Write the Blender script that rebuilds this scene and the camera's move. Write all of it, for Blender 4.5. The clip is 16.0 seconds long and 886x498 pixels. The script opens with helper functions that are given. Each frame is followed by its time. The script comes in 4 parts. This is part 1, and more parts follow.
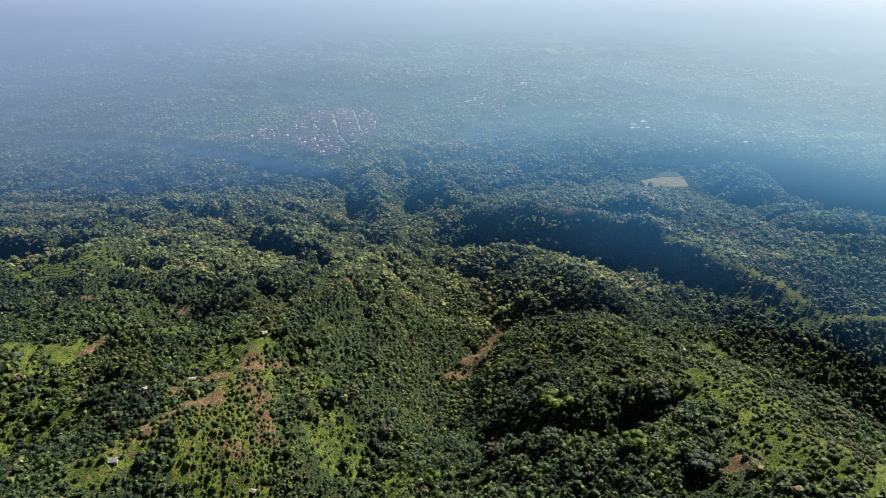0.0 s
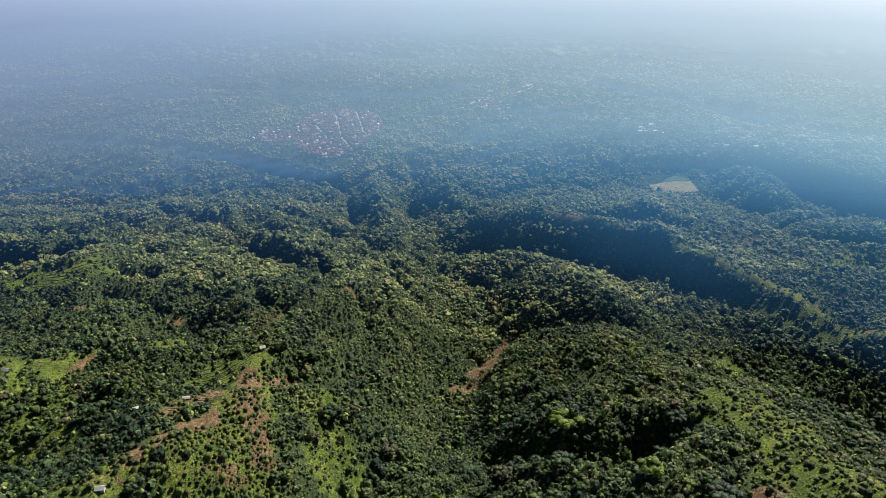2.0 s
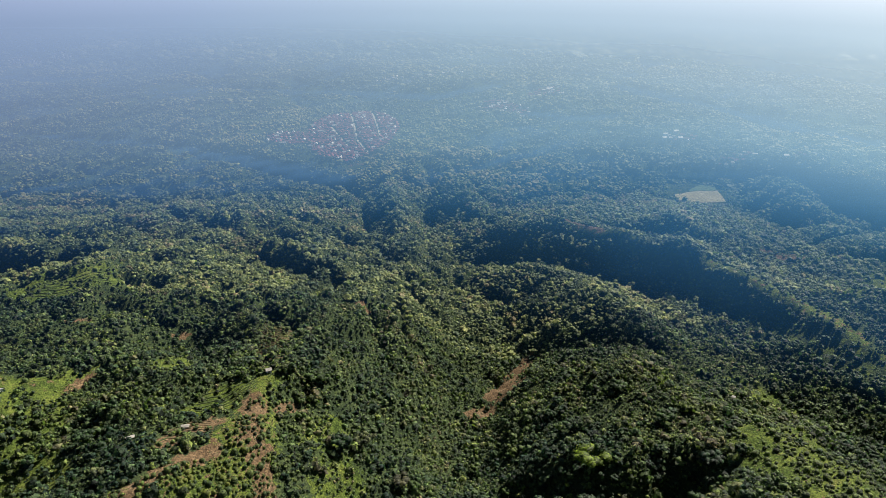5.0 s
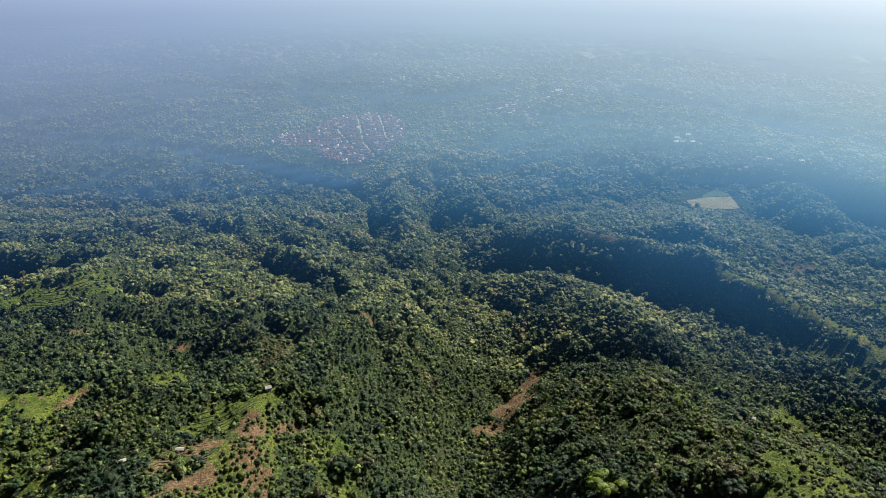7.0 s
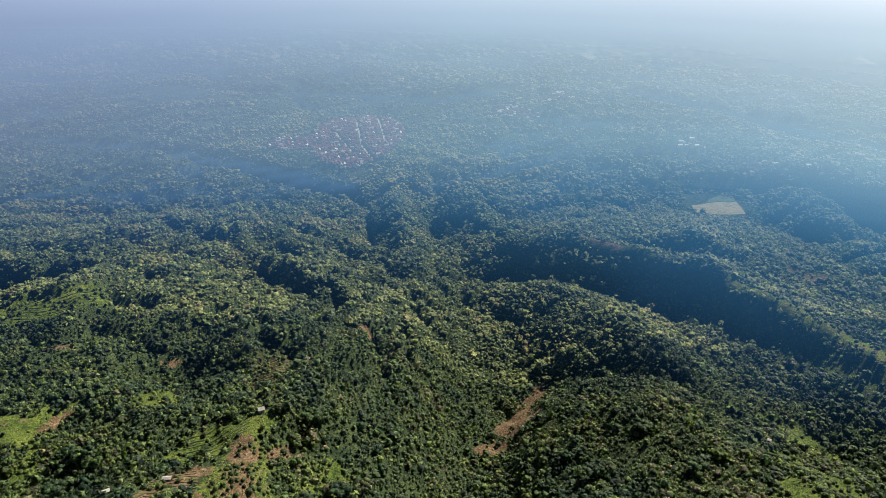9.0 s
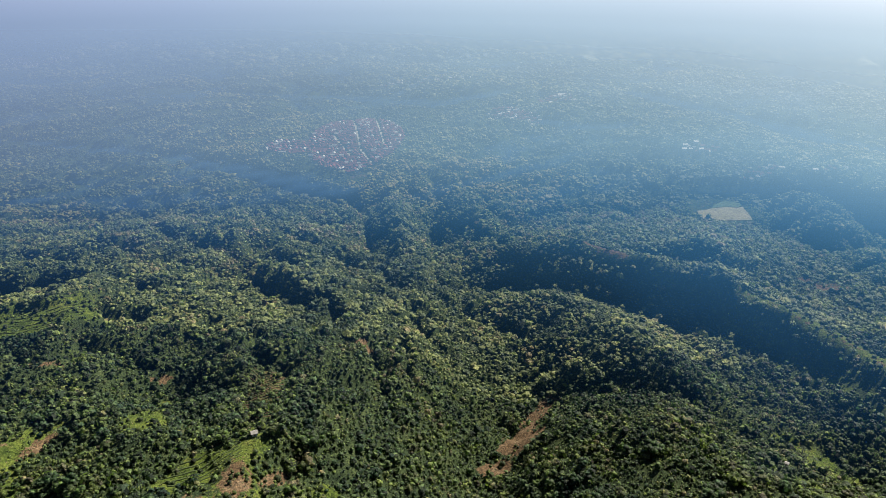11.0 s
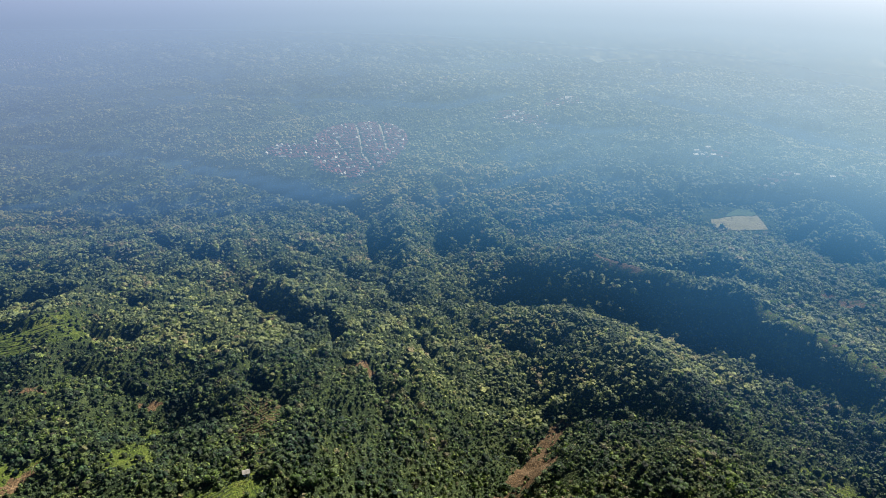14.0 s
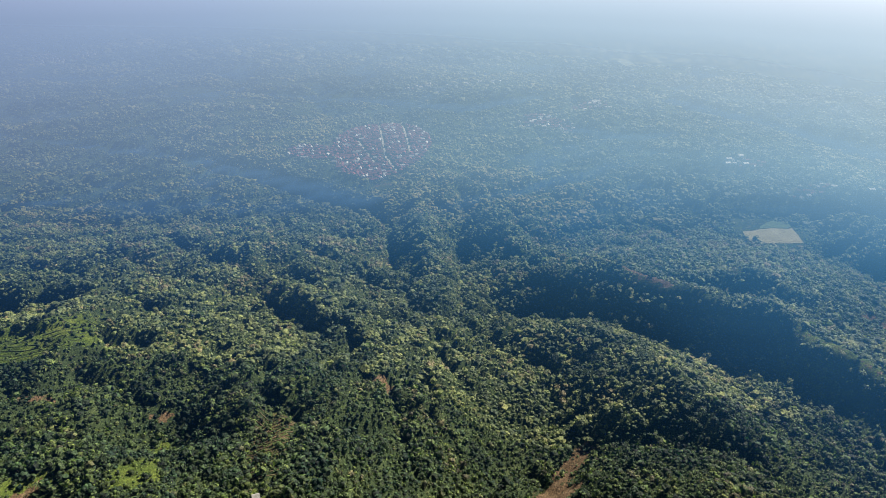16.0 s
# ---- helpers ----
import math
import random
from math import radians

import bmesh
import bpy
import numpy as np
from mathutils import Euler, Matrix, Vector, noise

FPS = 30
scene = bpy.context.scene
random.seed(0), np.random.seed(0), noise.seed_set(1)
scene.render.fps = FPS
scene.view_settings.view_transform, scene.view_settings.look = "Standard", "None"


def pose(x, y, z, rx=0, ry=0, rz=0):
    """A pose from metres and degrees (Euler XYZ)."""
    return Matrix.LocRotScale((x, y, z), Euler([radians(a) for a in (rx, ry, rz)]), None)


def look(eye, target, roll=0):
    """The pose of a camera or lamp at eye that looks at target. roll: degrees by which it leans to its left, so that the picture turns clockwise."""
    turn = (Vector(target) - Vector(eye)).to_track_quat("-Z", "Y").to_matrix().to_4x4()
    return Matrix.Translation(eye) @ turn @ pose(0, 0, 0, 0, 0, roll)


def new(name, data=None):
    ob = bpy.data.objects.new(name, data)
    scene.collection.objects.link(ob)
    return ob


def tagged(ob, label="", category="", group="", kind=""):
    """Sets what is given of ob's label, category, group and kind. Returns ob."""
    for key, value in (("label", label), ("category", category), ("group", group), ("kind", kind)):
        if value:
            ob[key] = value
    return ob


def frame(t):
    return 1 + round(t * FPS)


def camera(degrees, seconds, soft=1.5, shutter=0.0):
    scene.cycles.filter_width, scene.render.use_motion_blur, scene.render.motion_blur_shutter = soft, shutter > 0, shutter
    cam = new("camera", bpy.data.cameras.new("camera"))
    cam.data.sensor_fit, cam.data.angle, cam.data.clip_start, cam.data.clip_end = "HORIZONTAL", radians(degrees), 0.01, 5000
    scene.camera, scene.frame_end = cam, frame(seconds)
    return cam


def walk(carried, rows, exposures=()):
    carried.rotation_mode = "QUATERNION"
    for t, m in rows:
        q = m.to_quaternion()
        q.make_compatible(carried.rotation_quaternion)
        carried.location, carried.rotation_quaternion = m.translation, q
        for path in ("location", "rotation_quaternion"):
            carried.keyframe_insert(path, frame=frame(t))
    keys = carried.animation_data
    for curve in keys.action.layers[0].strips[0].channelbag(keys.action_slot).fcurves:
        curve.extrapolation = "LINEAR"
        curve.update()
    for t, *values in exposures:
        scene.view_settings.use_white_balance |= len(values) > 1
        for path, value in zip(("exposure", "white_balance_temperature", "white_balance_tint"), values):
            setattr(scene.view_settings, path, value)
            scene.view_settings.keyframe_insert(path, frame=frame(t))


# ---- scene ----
cam = camera(65.6, 16.0, soft=0.7)
METRES, EYE, TILT, LEAN, TURN = 160.0, 290.0, -25.0, 0.0, 0.0
ROWS = [
    (0.0, 0.0, 0.0, 0.0, 0.0, 0.0, 0.0),
    (0.5, -0.0021, 0.0281, 0.0128, 0.01, -0.01, -0.01),
    (1.0, -0.0044, 0.0564, 0.0253, -0.01, -0.02, -0.0),
    (1.5, -0.0073, 0.0849, 0.0385, 0.07, -0.04, -0.07),
    (2.0, -0.0101, 0.1136, 0.0512, 0.24, -0.06, -0.21),
    (2.5, -0.0127, 0.1421, 0.0643, 0.39, -0.08, -0.31),
    (3.0, -0.0153, 0.1707, 0.0772, 0.55, -0.09, -0.43),
    (3.5, -0.0186, 0.1972, 0.0894, 0.75, -0.11, -0.59),
    (4.0, -0.021, 0.226, 0.102, 0.96, -0.12, -0.75),
    (6.5, -0.0344, 0.3679, 0.164, 1.99, -0.18, -1.46),
    (7.0, -0.0379, 0.3961, 0.176, 1.96, -0.18, -1.46),
    (7.5, -0.0411, 0.4243, 0.1882, 1.94, -0.16, -1.45),
    (8.0, -0.045, 0.4524, 0.202, 1.91, -0.18, -1.45),
    (8.5, -0.0485, 0.4804, 0.2147, 1.88, -0.18, -1.44),
    (9.0, -0.0513, 0.5087, 0.2269, 1.88, -0.18, -1.44),
    (11.5, -0.0699, 0.65, 0.2876, 1.8, -0.15, -1.4),
    (12.0, -0.0739, 0.6778, 0.3015, 1.78, -0.17, -1.38),
    (12.5, -0.0775, 0.7065, 0.3131, 1.66, -0.16, -1.31),
    (13.0, -0.0809, 0.735, 0.3262, 1.65, -0.17, -1.3),
    (13.5, -0.0849, 0.7636, 0.3392, 1.71, -0.19, -1.33),
    (14.0, -0.0891, 0.7926, 0.352, 2.01, -0.21, -1.54),
    (14.5, -0.093, 0.8216, 0.3647, 2.31, -0.23, -1.75),
    (15.0, -0.0976, 0.8502, 0.3779, 2.62, -0.26, -1.99),
    (15.5, -0.103, 0.8795, 0.3895, 2.94, -0.26, -2.23),
    (16.0, -0.1083, 0.9086, 0.4021, 3.73, -0.31, -2.8),
]
walk(cam, [(t, pose(0, 0, EYE, TILT, LEAN, TURN) @ pose(METRES * x, METRES * y, METRES * z, 90 + pitch, roll, yaw)) for t, x, y, z, yaw, pitch, roll in ROWS])

# ---- world, sun, exposure ----
SUN_TURN, SUN_UP = 38.0, 41.0        # degrees to the right of straight ahead, degrees above the horizon
world = bpy.data.worlds.new("sky")
scene.world = world
world.use_nodes = True
sky = world.node_tree.nodes.new("ShaderNodeTexSky")
sky.sky_type, sky.sun_disc = "NISHITA", False
sky.sun_elevation, sky.sun_rotation = radians(SUN_UP), radians(SUN_TURN)
sky.dust_density, sky.air_density, sky.altitude = 0.1, 0.4, 1500
back = world.node_tree.nodes["Background"]
back.inputs["Strength"].default_value = 0.040
world.node_tree.links.new(sky.outputs["Color"], back.inputs["Color"])
sun = new("sun", bpy.data.lights.new("sun", "SUN"))
sun.data.energy, sun.data.angle, sun.data.color = 5.0, radians(0.6), (1.0, 0.92, 0.80)
sa, se = radians(SUN_TURN), radians(SUN_UP)
SUN_WAY = Vector((math.sin(sa) * math.cos(se), math.cos(sa) * math.cos(se), math.sin(se)))
sun.matrix_world = look((0, 0, 0), -SUN_WAY)
scene.view_settings.exposure = 0.87


# ---- materials ----
def material(name):
    m = bpy.data.materials.new(name)
    m.use_nodes = True
    nt = m.node_tree
    nt.nodes.clear()
    return m, nt


def node(nt, kind, **values):
    n = nt.nodes.new("ShaderNode" + kind)
    for key, value in values.items():
        if key in n.inputs:
            n.inputs[key].default_value = value
    return n


def ramp(nt, source, stops):
    r = nt.nodes.new("ShaderNodeValToRGB")
    while len(r.color_ramp.elements) < len(stops):
        r.color_ramp.elements.new(0.5)
    for el, (p, c) in zip(r.color_ramp.elements, stops):
        el.position, el.color = p, (*c, 1)
    nt.links.new(source, r.inputs["Fac"])
    return r.outputs["Color"]


def noise_tex(nt, scale, detail=4, rough=.6, vector=None):
    n = node(nt, "TexNoise", Scale=scale, Detail=detail, Roughness=rough)
    if vector is None:
        vector = node(nt, "TexCoord").outputs["Object"]
    nt.links.new(vector, n.inputs["Vector"])
    return n.outputs["Fac"]


def mix(nt, a, b, fac, how="MIX"):
    n = nt.nodes.new("ShaderNodeMix")
    n.data_type, n.blend_type = "RGBA", how
    for socket, value in ((n.inputs[0], fac), (n.inputs[6], a), (n.inputs[7], b)):
        if isinstance(value, bpy.types.NodeSocket):
            nt.links.new(value, socket)
        else:
            socket.default_value = value if isinstance(value, float) else (*value, 1)
    return n.outputs[2]


def attribute(nt, name):
    n = nt.nodes.new("ShaderNodeAttribute")
    n.attribute_name = name
    return n.outputs["Fac"]


def finish(nt, shader):
    out = nt.nodes.new("ShaderNodeOutputMaterial")
    nt.links.new(shader, out.inputs["Surface"])


def plain_material(name, stops, scale, rough=.8, bump=.3, metal=0.0, random_tint=0.0):
    """Paint, earth, metal or wood: a colour ramp over noise at two sizes, with relief."""
    m, nt = material(name)
    f = noise_tex(nt, scale, 6)
    c = ramp(nt, f, stops)
    g = noise_tex(nt, scale * 9, 3)
    c = mix(nt, c, ramp(nt, g, ((.3, (.75, .75, .75)), (.7, (1.1, 1.1, 1.1)))), 1.0, "MULTIPLY")
    if random_tint:
        info = node(nt, "ObjectInfo")
        r = ramp(nt, info.outputs["Random"], ((0, (1 - random_tint,) * 3), (1, (1 + random_tint,) * 3)))
        c = mix(nt, c, r, 1.0, "MULTIPLY")
    p = node(nt, "BsdfPrincipled", Roughness=rough, Metallic=metal)
    nt.links.new(c, p.inputs["Base Color"])
    if bump:
        b = node(nt, "Bump", Strength=bump, Distance=.1)
        nt.links.new(g, b.inputs["Height"])
        nt.links.new(b.outputs["Normal"], p.inputs["Normal"])
    finish(nt, p.outputs["BSDF"])
    return m


def leaf_material(name, stops, glow=.4, rough=.6, by_object=False, spread_tone=1.0, fine=1.1, speck=1.0):
    """Leaves: a tint a tree, a shade a leaf, light that comes through them."""
    m, nt = material(name)
    if by_object:
        c = ramp(nt, node(nt, "ObjectInfo").outputs["Random"], stops)
    else:
        c = ramp(nt, attribute(nt, "tint"), stops)
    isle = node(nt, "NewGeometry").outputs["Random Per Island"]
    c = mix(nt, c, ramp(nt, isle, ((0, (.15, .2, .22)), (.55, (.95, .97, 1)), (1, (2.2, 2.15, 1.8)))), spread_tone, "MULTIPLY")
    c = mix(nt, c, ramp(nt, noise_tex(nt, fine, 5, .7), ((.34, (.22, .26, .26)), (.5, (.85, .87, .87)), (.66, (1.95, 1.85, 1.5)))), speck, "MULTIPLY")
    p = node(nt, "BsdfPrincipled", Roughness=rough)
    p.inputs["Specular IOR Level"].default_value = .3
    b = node(nt, "Bump", Strength=.9, Distance=.6)
    nt.links.new(noise_tex(nt, 1.6, 3, .6), b.inputs["Height"])
    nt.links.new(b.outputs["Normal"], p.inputs["Normal"])
    t = node(nt, "BsdfTranslucent")
    nt.links.new(c, p.inputs["Base Color"])
    nt.links.new(mix(nt, c, (1.15, 1.45, .85), 1.0, "MULTIPLY"), t.inputs["Color"])
    s = node(nt, "MixShader", Fac=glow)
    nt.links.new(p.outputs["BSDF"], s.inputs[1])
    nt.links.new(t.outputs["BSDF"], s.inputs[2])
    finish(nt, s.outputs["Shader"])
    return m


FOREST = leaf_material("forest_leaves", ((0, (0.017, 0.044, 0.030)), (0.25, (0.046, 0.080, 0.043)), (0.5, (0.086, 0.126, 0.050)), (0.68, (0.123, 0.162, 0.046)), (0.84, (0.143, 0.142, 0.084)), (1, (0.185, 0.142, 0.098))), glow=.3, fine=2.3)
# olive hill leaves, their colour also raised in place of stronger sunlight
LIT_HILL_FOREST = leaf_material("lit_hill_forest_leaves", ((0, (0.043, 0.078, 0.048)), (0.25, (0.139, 0.182, 0.089)), (0.5, (0.234, 0.271, 0.109)), (0.68, (0.280, 0.310, 0.109)), (0.84, (0.308, 0.275, 0.148)), (1, (0.345, 0.266, 0.144))), glow=.3, spread_tone=.4, speck=.8)
# far leaves, darker and flatter than the hill's: haze's softening put into colour
HAZED_FAR_FOREST = leaf_material("hazed_far_forest_leaves", ((0, (0.034, 0.061, 0.034)), (0.25, (0.099, 0.130, 0.053)), (0.5, (0.185, 0.205, 0.070)), (0.75, (0.274, 0.273, 0.076)), (1, (0.297, 0.236, 0.102))), glow=.2, spread_tone=.08, fine=.30, speck=.35)
TREE_LEAF = leaf_material("tree_leaves", ((0, (.022, .052, .026)), (.5, (.050, .095, .034)), (.8, (.090, .140, .032)), (1, (.10, .10, .06))), .25, by_object=True)
SHRUB_LEAF = leaf_material("shrub_leaves", ((0, (.030, .055, .016)), (.6, (.075, .105, .024)), (1, (.150, .165, .030))), .18, by_object=True)
SHRUB_MASS = leaf_material("shrub_mass_leaves", ((0, (.030, .055, .016)), (.6, (.075, .105, .024)), (1, (.150, .165, .030))), .18)
BARK = plain_material("bark", ((.3, (.07, .05, .035)), (.7, (.16, .12, .09))), 2.0, .9, .6)
WHITE_WALL = plain_material("whitewash", ((.3, (.55, .53, .48)), (.7, (.78, .77, .73))), .8, .8, .2, 0, .12)
TIN = plain_material("tin_roof", ((.3, (.36, .34, .31)), (.7, (.58, .55, .50))), .6, .6, .2, .25, .15)
RUST = plain_material("rusty_roof", ((.3, (.150, .034, .036)), (.7, (.285, .085, .080))), .6, .9, .3, 0, .35)
TARP = plain_material("white_tarpaulin", ((.3, (.42, .43, .44)), (.7, (.58, .58, .58))), .5, .6, .3)
WOOD = plain_material("weathered_wood", ((.3, (.12, .09, .06)), (.7, (.26, .20, .14))), 3.0, .85, .4)
STUBBLE = plain_material("dry_stubble", ((.2, (.27, .25, .10)), (.5, (.38, .33, .15)), (.8, (.46, .40, .21))), .07, .95, .4)
GREEN_CROP = plain_material("young_crop", ((.2, (.08, .13, .04)), (.8, (.14, .19, .06))), .1, .95, .4)

# ground: forest litter, grass and bare soil, by the attributes laid on its mesh
GROUND, nt = material("ground")
# shade between crowns put into the litter colour: darker near, paler far off
litter = mix(nt, ramp(nt, noise_tex(nt, .05, 8), ((.3, (.020, .034, .018)), (.55, (.048, .070, .030)), (.75, (.085, .105, .046)))),
             ramp(nt, noise_tex(nt, .03, 8), ((.3, (.022, .038, .016)), (.55, (.055, .080, .026)), (.75, (.100, .115, .038)))), attribute(nt, "far_lift"))
grass = ramp(nt, noise_tex(nt, .09, 8, .7), ((.32, (.026, .044, .012)), (.44, (.066, .100, .022)), (.58, (.116, .152, .032)), (.75, (.165, .160, .056))))
soil = ramp(nt, noise_tex(nt, .16, 8, .7), ((.3, (.078, .052, .032)), (.5, (.145, .098, .058)), (.7, (.22, .162, .104))))
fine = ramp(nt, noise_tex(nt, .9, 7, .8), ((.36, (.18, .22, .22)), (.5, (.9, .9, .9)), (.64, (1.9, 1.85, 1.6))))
edge = noise_tex(nt, .22, 5, .7)


def ragged(level):
    """The attribute's patch, its rim eaten by noise."""
    a = node(nt, "Math")
    a.operation = "ADD"
    nt.links.new(level, a.inputs[0])
    b = node(nt, "MapRange")
    b.inputs["From Min"].default_value, b.inputs["From Max"].default_value = .3, .7
    b.inputs["To Min"].default_value, b.inputs["To Max"].default_value = -.5, .5
    nt.links.new(edge, b.inputs["Value"])
    nt.links.new(b.outputs["Result"], a.inputs[1])
    c = node(nt, "MapRange")
    c.inputs["From Min"].default_value, c.inputs["From Max"].default_value = .42, .62
    nt.links.new(a.outputs[0], c.inputs["Value"])
    return c.outputs["Result"]


c = mix(nt, litter, grass, ragged(attribute(nt, "grass")))
c = mix(nt, c, soil, ragged(attribute(nt, "soil")))
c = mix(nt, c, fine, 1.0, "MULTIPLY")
p = node(nt, "BsdfPrincipled", Roughness=.95)
p.inputs["Specular IOR Level"].default_value = .1
b = node(nt, "Bump", Strength=.9, Distance=1.2)
nt.links.new(noise_tex(nt, .6, 6, .7), b.inputs["Height"])
nt.links.new(b.outputs["Normal"], p.inputs["Normal"])
nt.links.new(c, p.inputs["Base Color"])
finish(nt, p.outputs["BSDF"])


# ---- the lie of the land ----
RIDGES, RAVINES, PATCHES = [], [], []


def ridge(crest, left, right, r):
    """Crest line (x, y, z), slope on its left side, slope on its right side, roundness of the crest."""
    RIDGES.append((crest, left, right, r))


def ravine(course, depth, half):
    """A cut in the land: its course (x, y), depth and half width."""
    RAVINES.append((course, depth, half))


# long shaded ridge on the right
ridge(((0, 870, -44), (30, 800, -30), (66, 752, -3), (104, 748, 8)), .30, .95, 4)
ridge(((106, 748, 7), (120, 716, 10), (138, 684, 16), (168, 660, 21), (206, 640, 26), (225, 592, 27), (246, 546, 31), (260, 484, 38), (272, 450, 40)), .24, 1.3, 2)
ridge(((272, 450, 40), (288, 424, 43), (312, 412, 44), (352, 400, 48), (440, 380, 60)), .24, .50, 5)
ridge(((170, 694, 24), (206, 690, 33), (232, 664, 30)), .30, 1.5, 7)
ridge(((276, 446, 34), (256, 444, 24), (238, 436, 12), (226, 420, 6)), .60, .75, 6)
# middle knoll
ridge(((34, 694, -38), (62, 660, -20), (100, 615, -7), (118, 585, 1)), .45, .50, 14)
ridge(((108, 600, -4), (126, 565, 4), (146, 515, 6), (166, 470, 2), (176, 430, 6), (166, 395, 18)), .50, 1.0, 9)
# near right spur, its shoulder and its arm
ridge(((240, 110, 106), (180, 215, 84), (171, 257, 74), (175, 294, 62), (187, 339, 42), (188, 372, 28), (194, 405, 13)), .38, .55, 6)
ridge(((160, 340, 44), (135, 395, 27), (110, 432, 16), (84, 468, -12), (45, 495, -28)), .34, .52, 10)
ridge(((28, 418, -20), (45, 406, -2), (75, 390, 11), (100, 370, 21), (120, 354, 28)), .40, 1.9, 4)
ridge(((150, 246, 66), (116, 256, 60), (84, 268, 48), (55, 292, 22), (20, 330, -30)), .42, 1.1, 8)
# near left spur and the hill it climbs
ridge(((-300, 60, 100), (-215, 190, 74), (-165, 255, 60), (-140, 285, 56), (-126, 305, 52), (-118, 330, 49), (-119, 358, 46), (-117, 390, 44), (-106, 418, 41), (-102, 445, 36), (-108, 478, 28), (-90, 532, 13), (-76, 590, 0), (-64, 660, -12), (-62, 736, -24)), .48, .80, 9)
# left shoulders
ridge(((-420, 300, 80), (-330, 330, 64), (-259, 353, 50), (-172, 372, 50), (-120, 394, 40)), .40, .42, 18)
ridge(((-520, 420, 56), (-400, 430, 45), (-291, 450, 34), (-228, 498, 34), (-164, 488, 27), (-110, 480, 30)), .40, .42, 18)
ridge(((-420, 470, 30), (-319, 547, 22), (-296, 620, -1), (-273, 709, -18), (-225, 785, -25)), .40, .34, 22)
ridge(((-640, 520, 28), (-450, 697, -13), (-342, 778, -19), (-300, 900, -45)), .40, .30, 30)
ridge(((-200, 690, -14), (-176, 660, 0), (-150, 634, 5), (-128, 604, 4)), .45, 1.5, 4)
ridge(((-320, 800, -26), (-286, 772, -8), (-256, 756, -6), (-226, 726, -12)), .40, 1.5, 4)
ridge(((-640, 660, 10), (-470, 640, 5), (-400, 645, 0), (-350, 660, -10)), .30, 1.7, 5)
# low spur that runs down to the village
ridge(((-62, 736, -24), (-74, 800, -30), (-90, 860, -36), (-100, 920, -38), (-116, 1000, -40), (-124, 1060, -38), (-118, 1110, -30)), 1.2, .60, 6)
ridge(((52, 770, -14), (20, 840, -30), (-10, 916, -24), (-30, 990, -32), (40, 1050, -36), (160, 1060, -34)), 1.0, .30, 8)
# bench behind the long ridge
ridge(((312, 612, 15), (390, 690, 11), (480, 640, 12), (640, 560, 20)), .40, .30, 40)
ridge(((420, 860, -10), (424, 910, -14), (430, 962, -15)), .60, .75, 14)
# plateau edges of the plain
ridge(((-900, 1260, -62), (-600, 1210, -50), (-478, 1172, -44), (-386, 1140, -38), (-315, 1136, -34), (-246, 1104, -36), (-180, 1062, -44)), .10, 1.8, 4)
ridge(((-300, 1230, -22), (-220, 1235, -20), (-140, 1225, -20), (-112, 1130, -26)), .03, .22, 20)
ridge(((700, 800, 6), (584, 866, 1), (541, 909, 0), (498, 950, -3), (466, 996, -3), (422, 984, -8), (383, 990, -11), (339, 962, -20)), 1.8, .03, 4)
ridge(((300, 1260, -14), (134, 1379, 6), (42, 1290, -9), (-60, 1330, -20)), .25, .05, 40)
ridge(((900, 1150, -10), (620, 1280, -6), (420, 1420, -6), (280, 1600, -4)), 1.5, .03, 6)
ridge(((-1000, 1500, -50), (-500, 1520, -42), (-300, 1460, -40), (-180, 1420, -36)), .03, .30, 25)
ridge(((-600, 2000, -40), (-100, 1700, -30), (300, 1900, -22), (800, 1800, -14)), .04, .25, 40)

# ravines of the hills and the plain
ravine(((-900, 1290), (-640, 1215), (-478, 1160), (-370, 1105), (-240, 1032), (-170, 1000)), 36, 24)
ravine(((-170, 1000), (-142, 930), (-126, 850), (-120, 800)), 15, 15)
ravine(((-58, 1040), (-46, 980), (-52, 910), (-44, 850)), 15, 18)
ravine(((440, 968), (480, 940), (540, 880), (660, 790)), 34, 34)
ravine(((35, 300), (24, 340), (6, 400), (-8, 450), (-18, 510), (0, 560)), 12, 52)
ravine(((108, 319), (90, 314), (62, 324), (30, 350)), 30, 32)
ravine(((-165, 420), (-200, 468), (-205, 510), (-192, 570), (-182, 640)), 7, 46)
ravine(((330, 1500), (440, 1400), (520, 1290), (570, 1200), (640, 1120), (800, 1040)), 36, 48)
ravine(((110, 1285), (200, 1255), (270, 1270)), 28, 28)
ravine(((230, 1100), (300, 1085), (350, 1090)), 26, 26)
ravine(((300, 962), (350, 982), (410, 982)), 22, 22)
ravine(((-46, 990), (60, 1060), (150, 1120), (260, 1140)), 19, 26)
ravine(((-700, 1600), (-420, 1560), (-200, 1480), (-60, 1420), (60, 1480)), 34, 45)


# gentle swells and hollows of the slopes: (x, y, rise, reach)
SWELLS = ((127, 490, 10.2, 36), (-254, 749, 10.0, 130), (311, 1099, 11.3, 85), (337, 519, 10.8, 36), (-130, 908, 9.5, 55), (-167, 317, 10.3, 24), (-176, 634, 4.5, 130), (53, 320, 7.8, 36), (11, 695, 6.8, 36), (-292, 515, 7.7, 24), (154, 462, 3.4, 24), (337, 519, 5.6, 36), (-355, 716, 6.3, 24), (-301, 565, 5.6, 36), (-47, 1023, 5.6, 36), (-130, 908, 5.5, 24), (-257, 426, 3.0, 24), (311, 1099, 4.5, 130), (101, 414, 3.5, 24), (-170, 608, 4.2, 36), (-101, 442, 3.4, 24), (-167, 317, 4.4, 24), (53, 320, 4.2, 24), (90, 659, 3.6, 24))
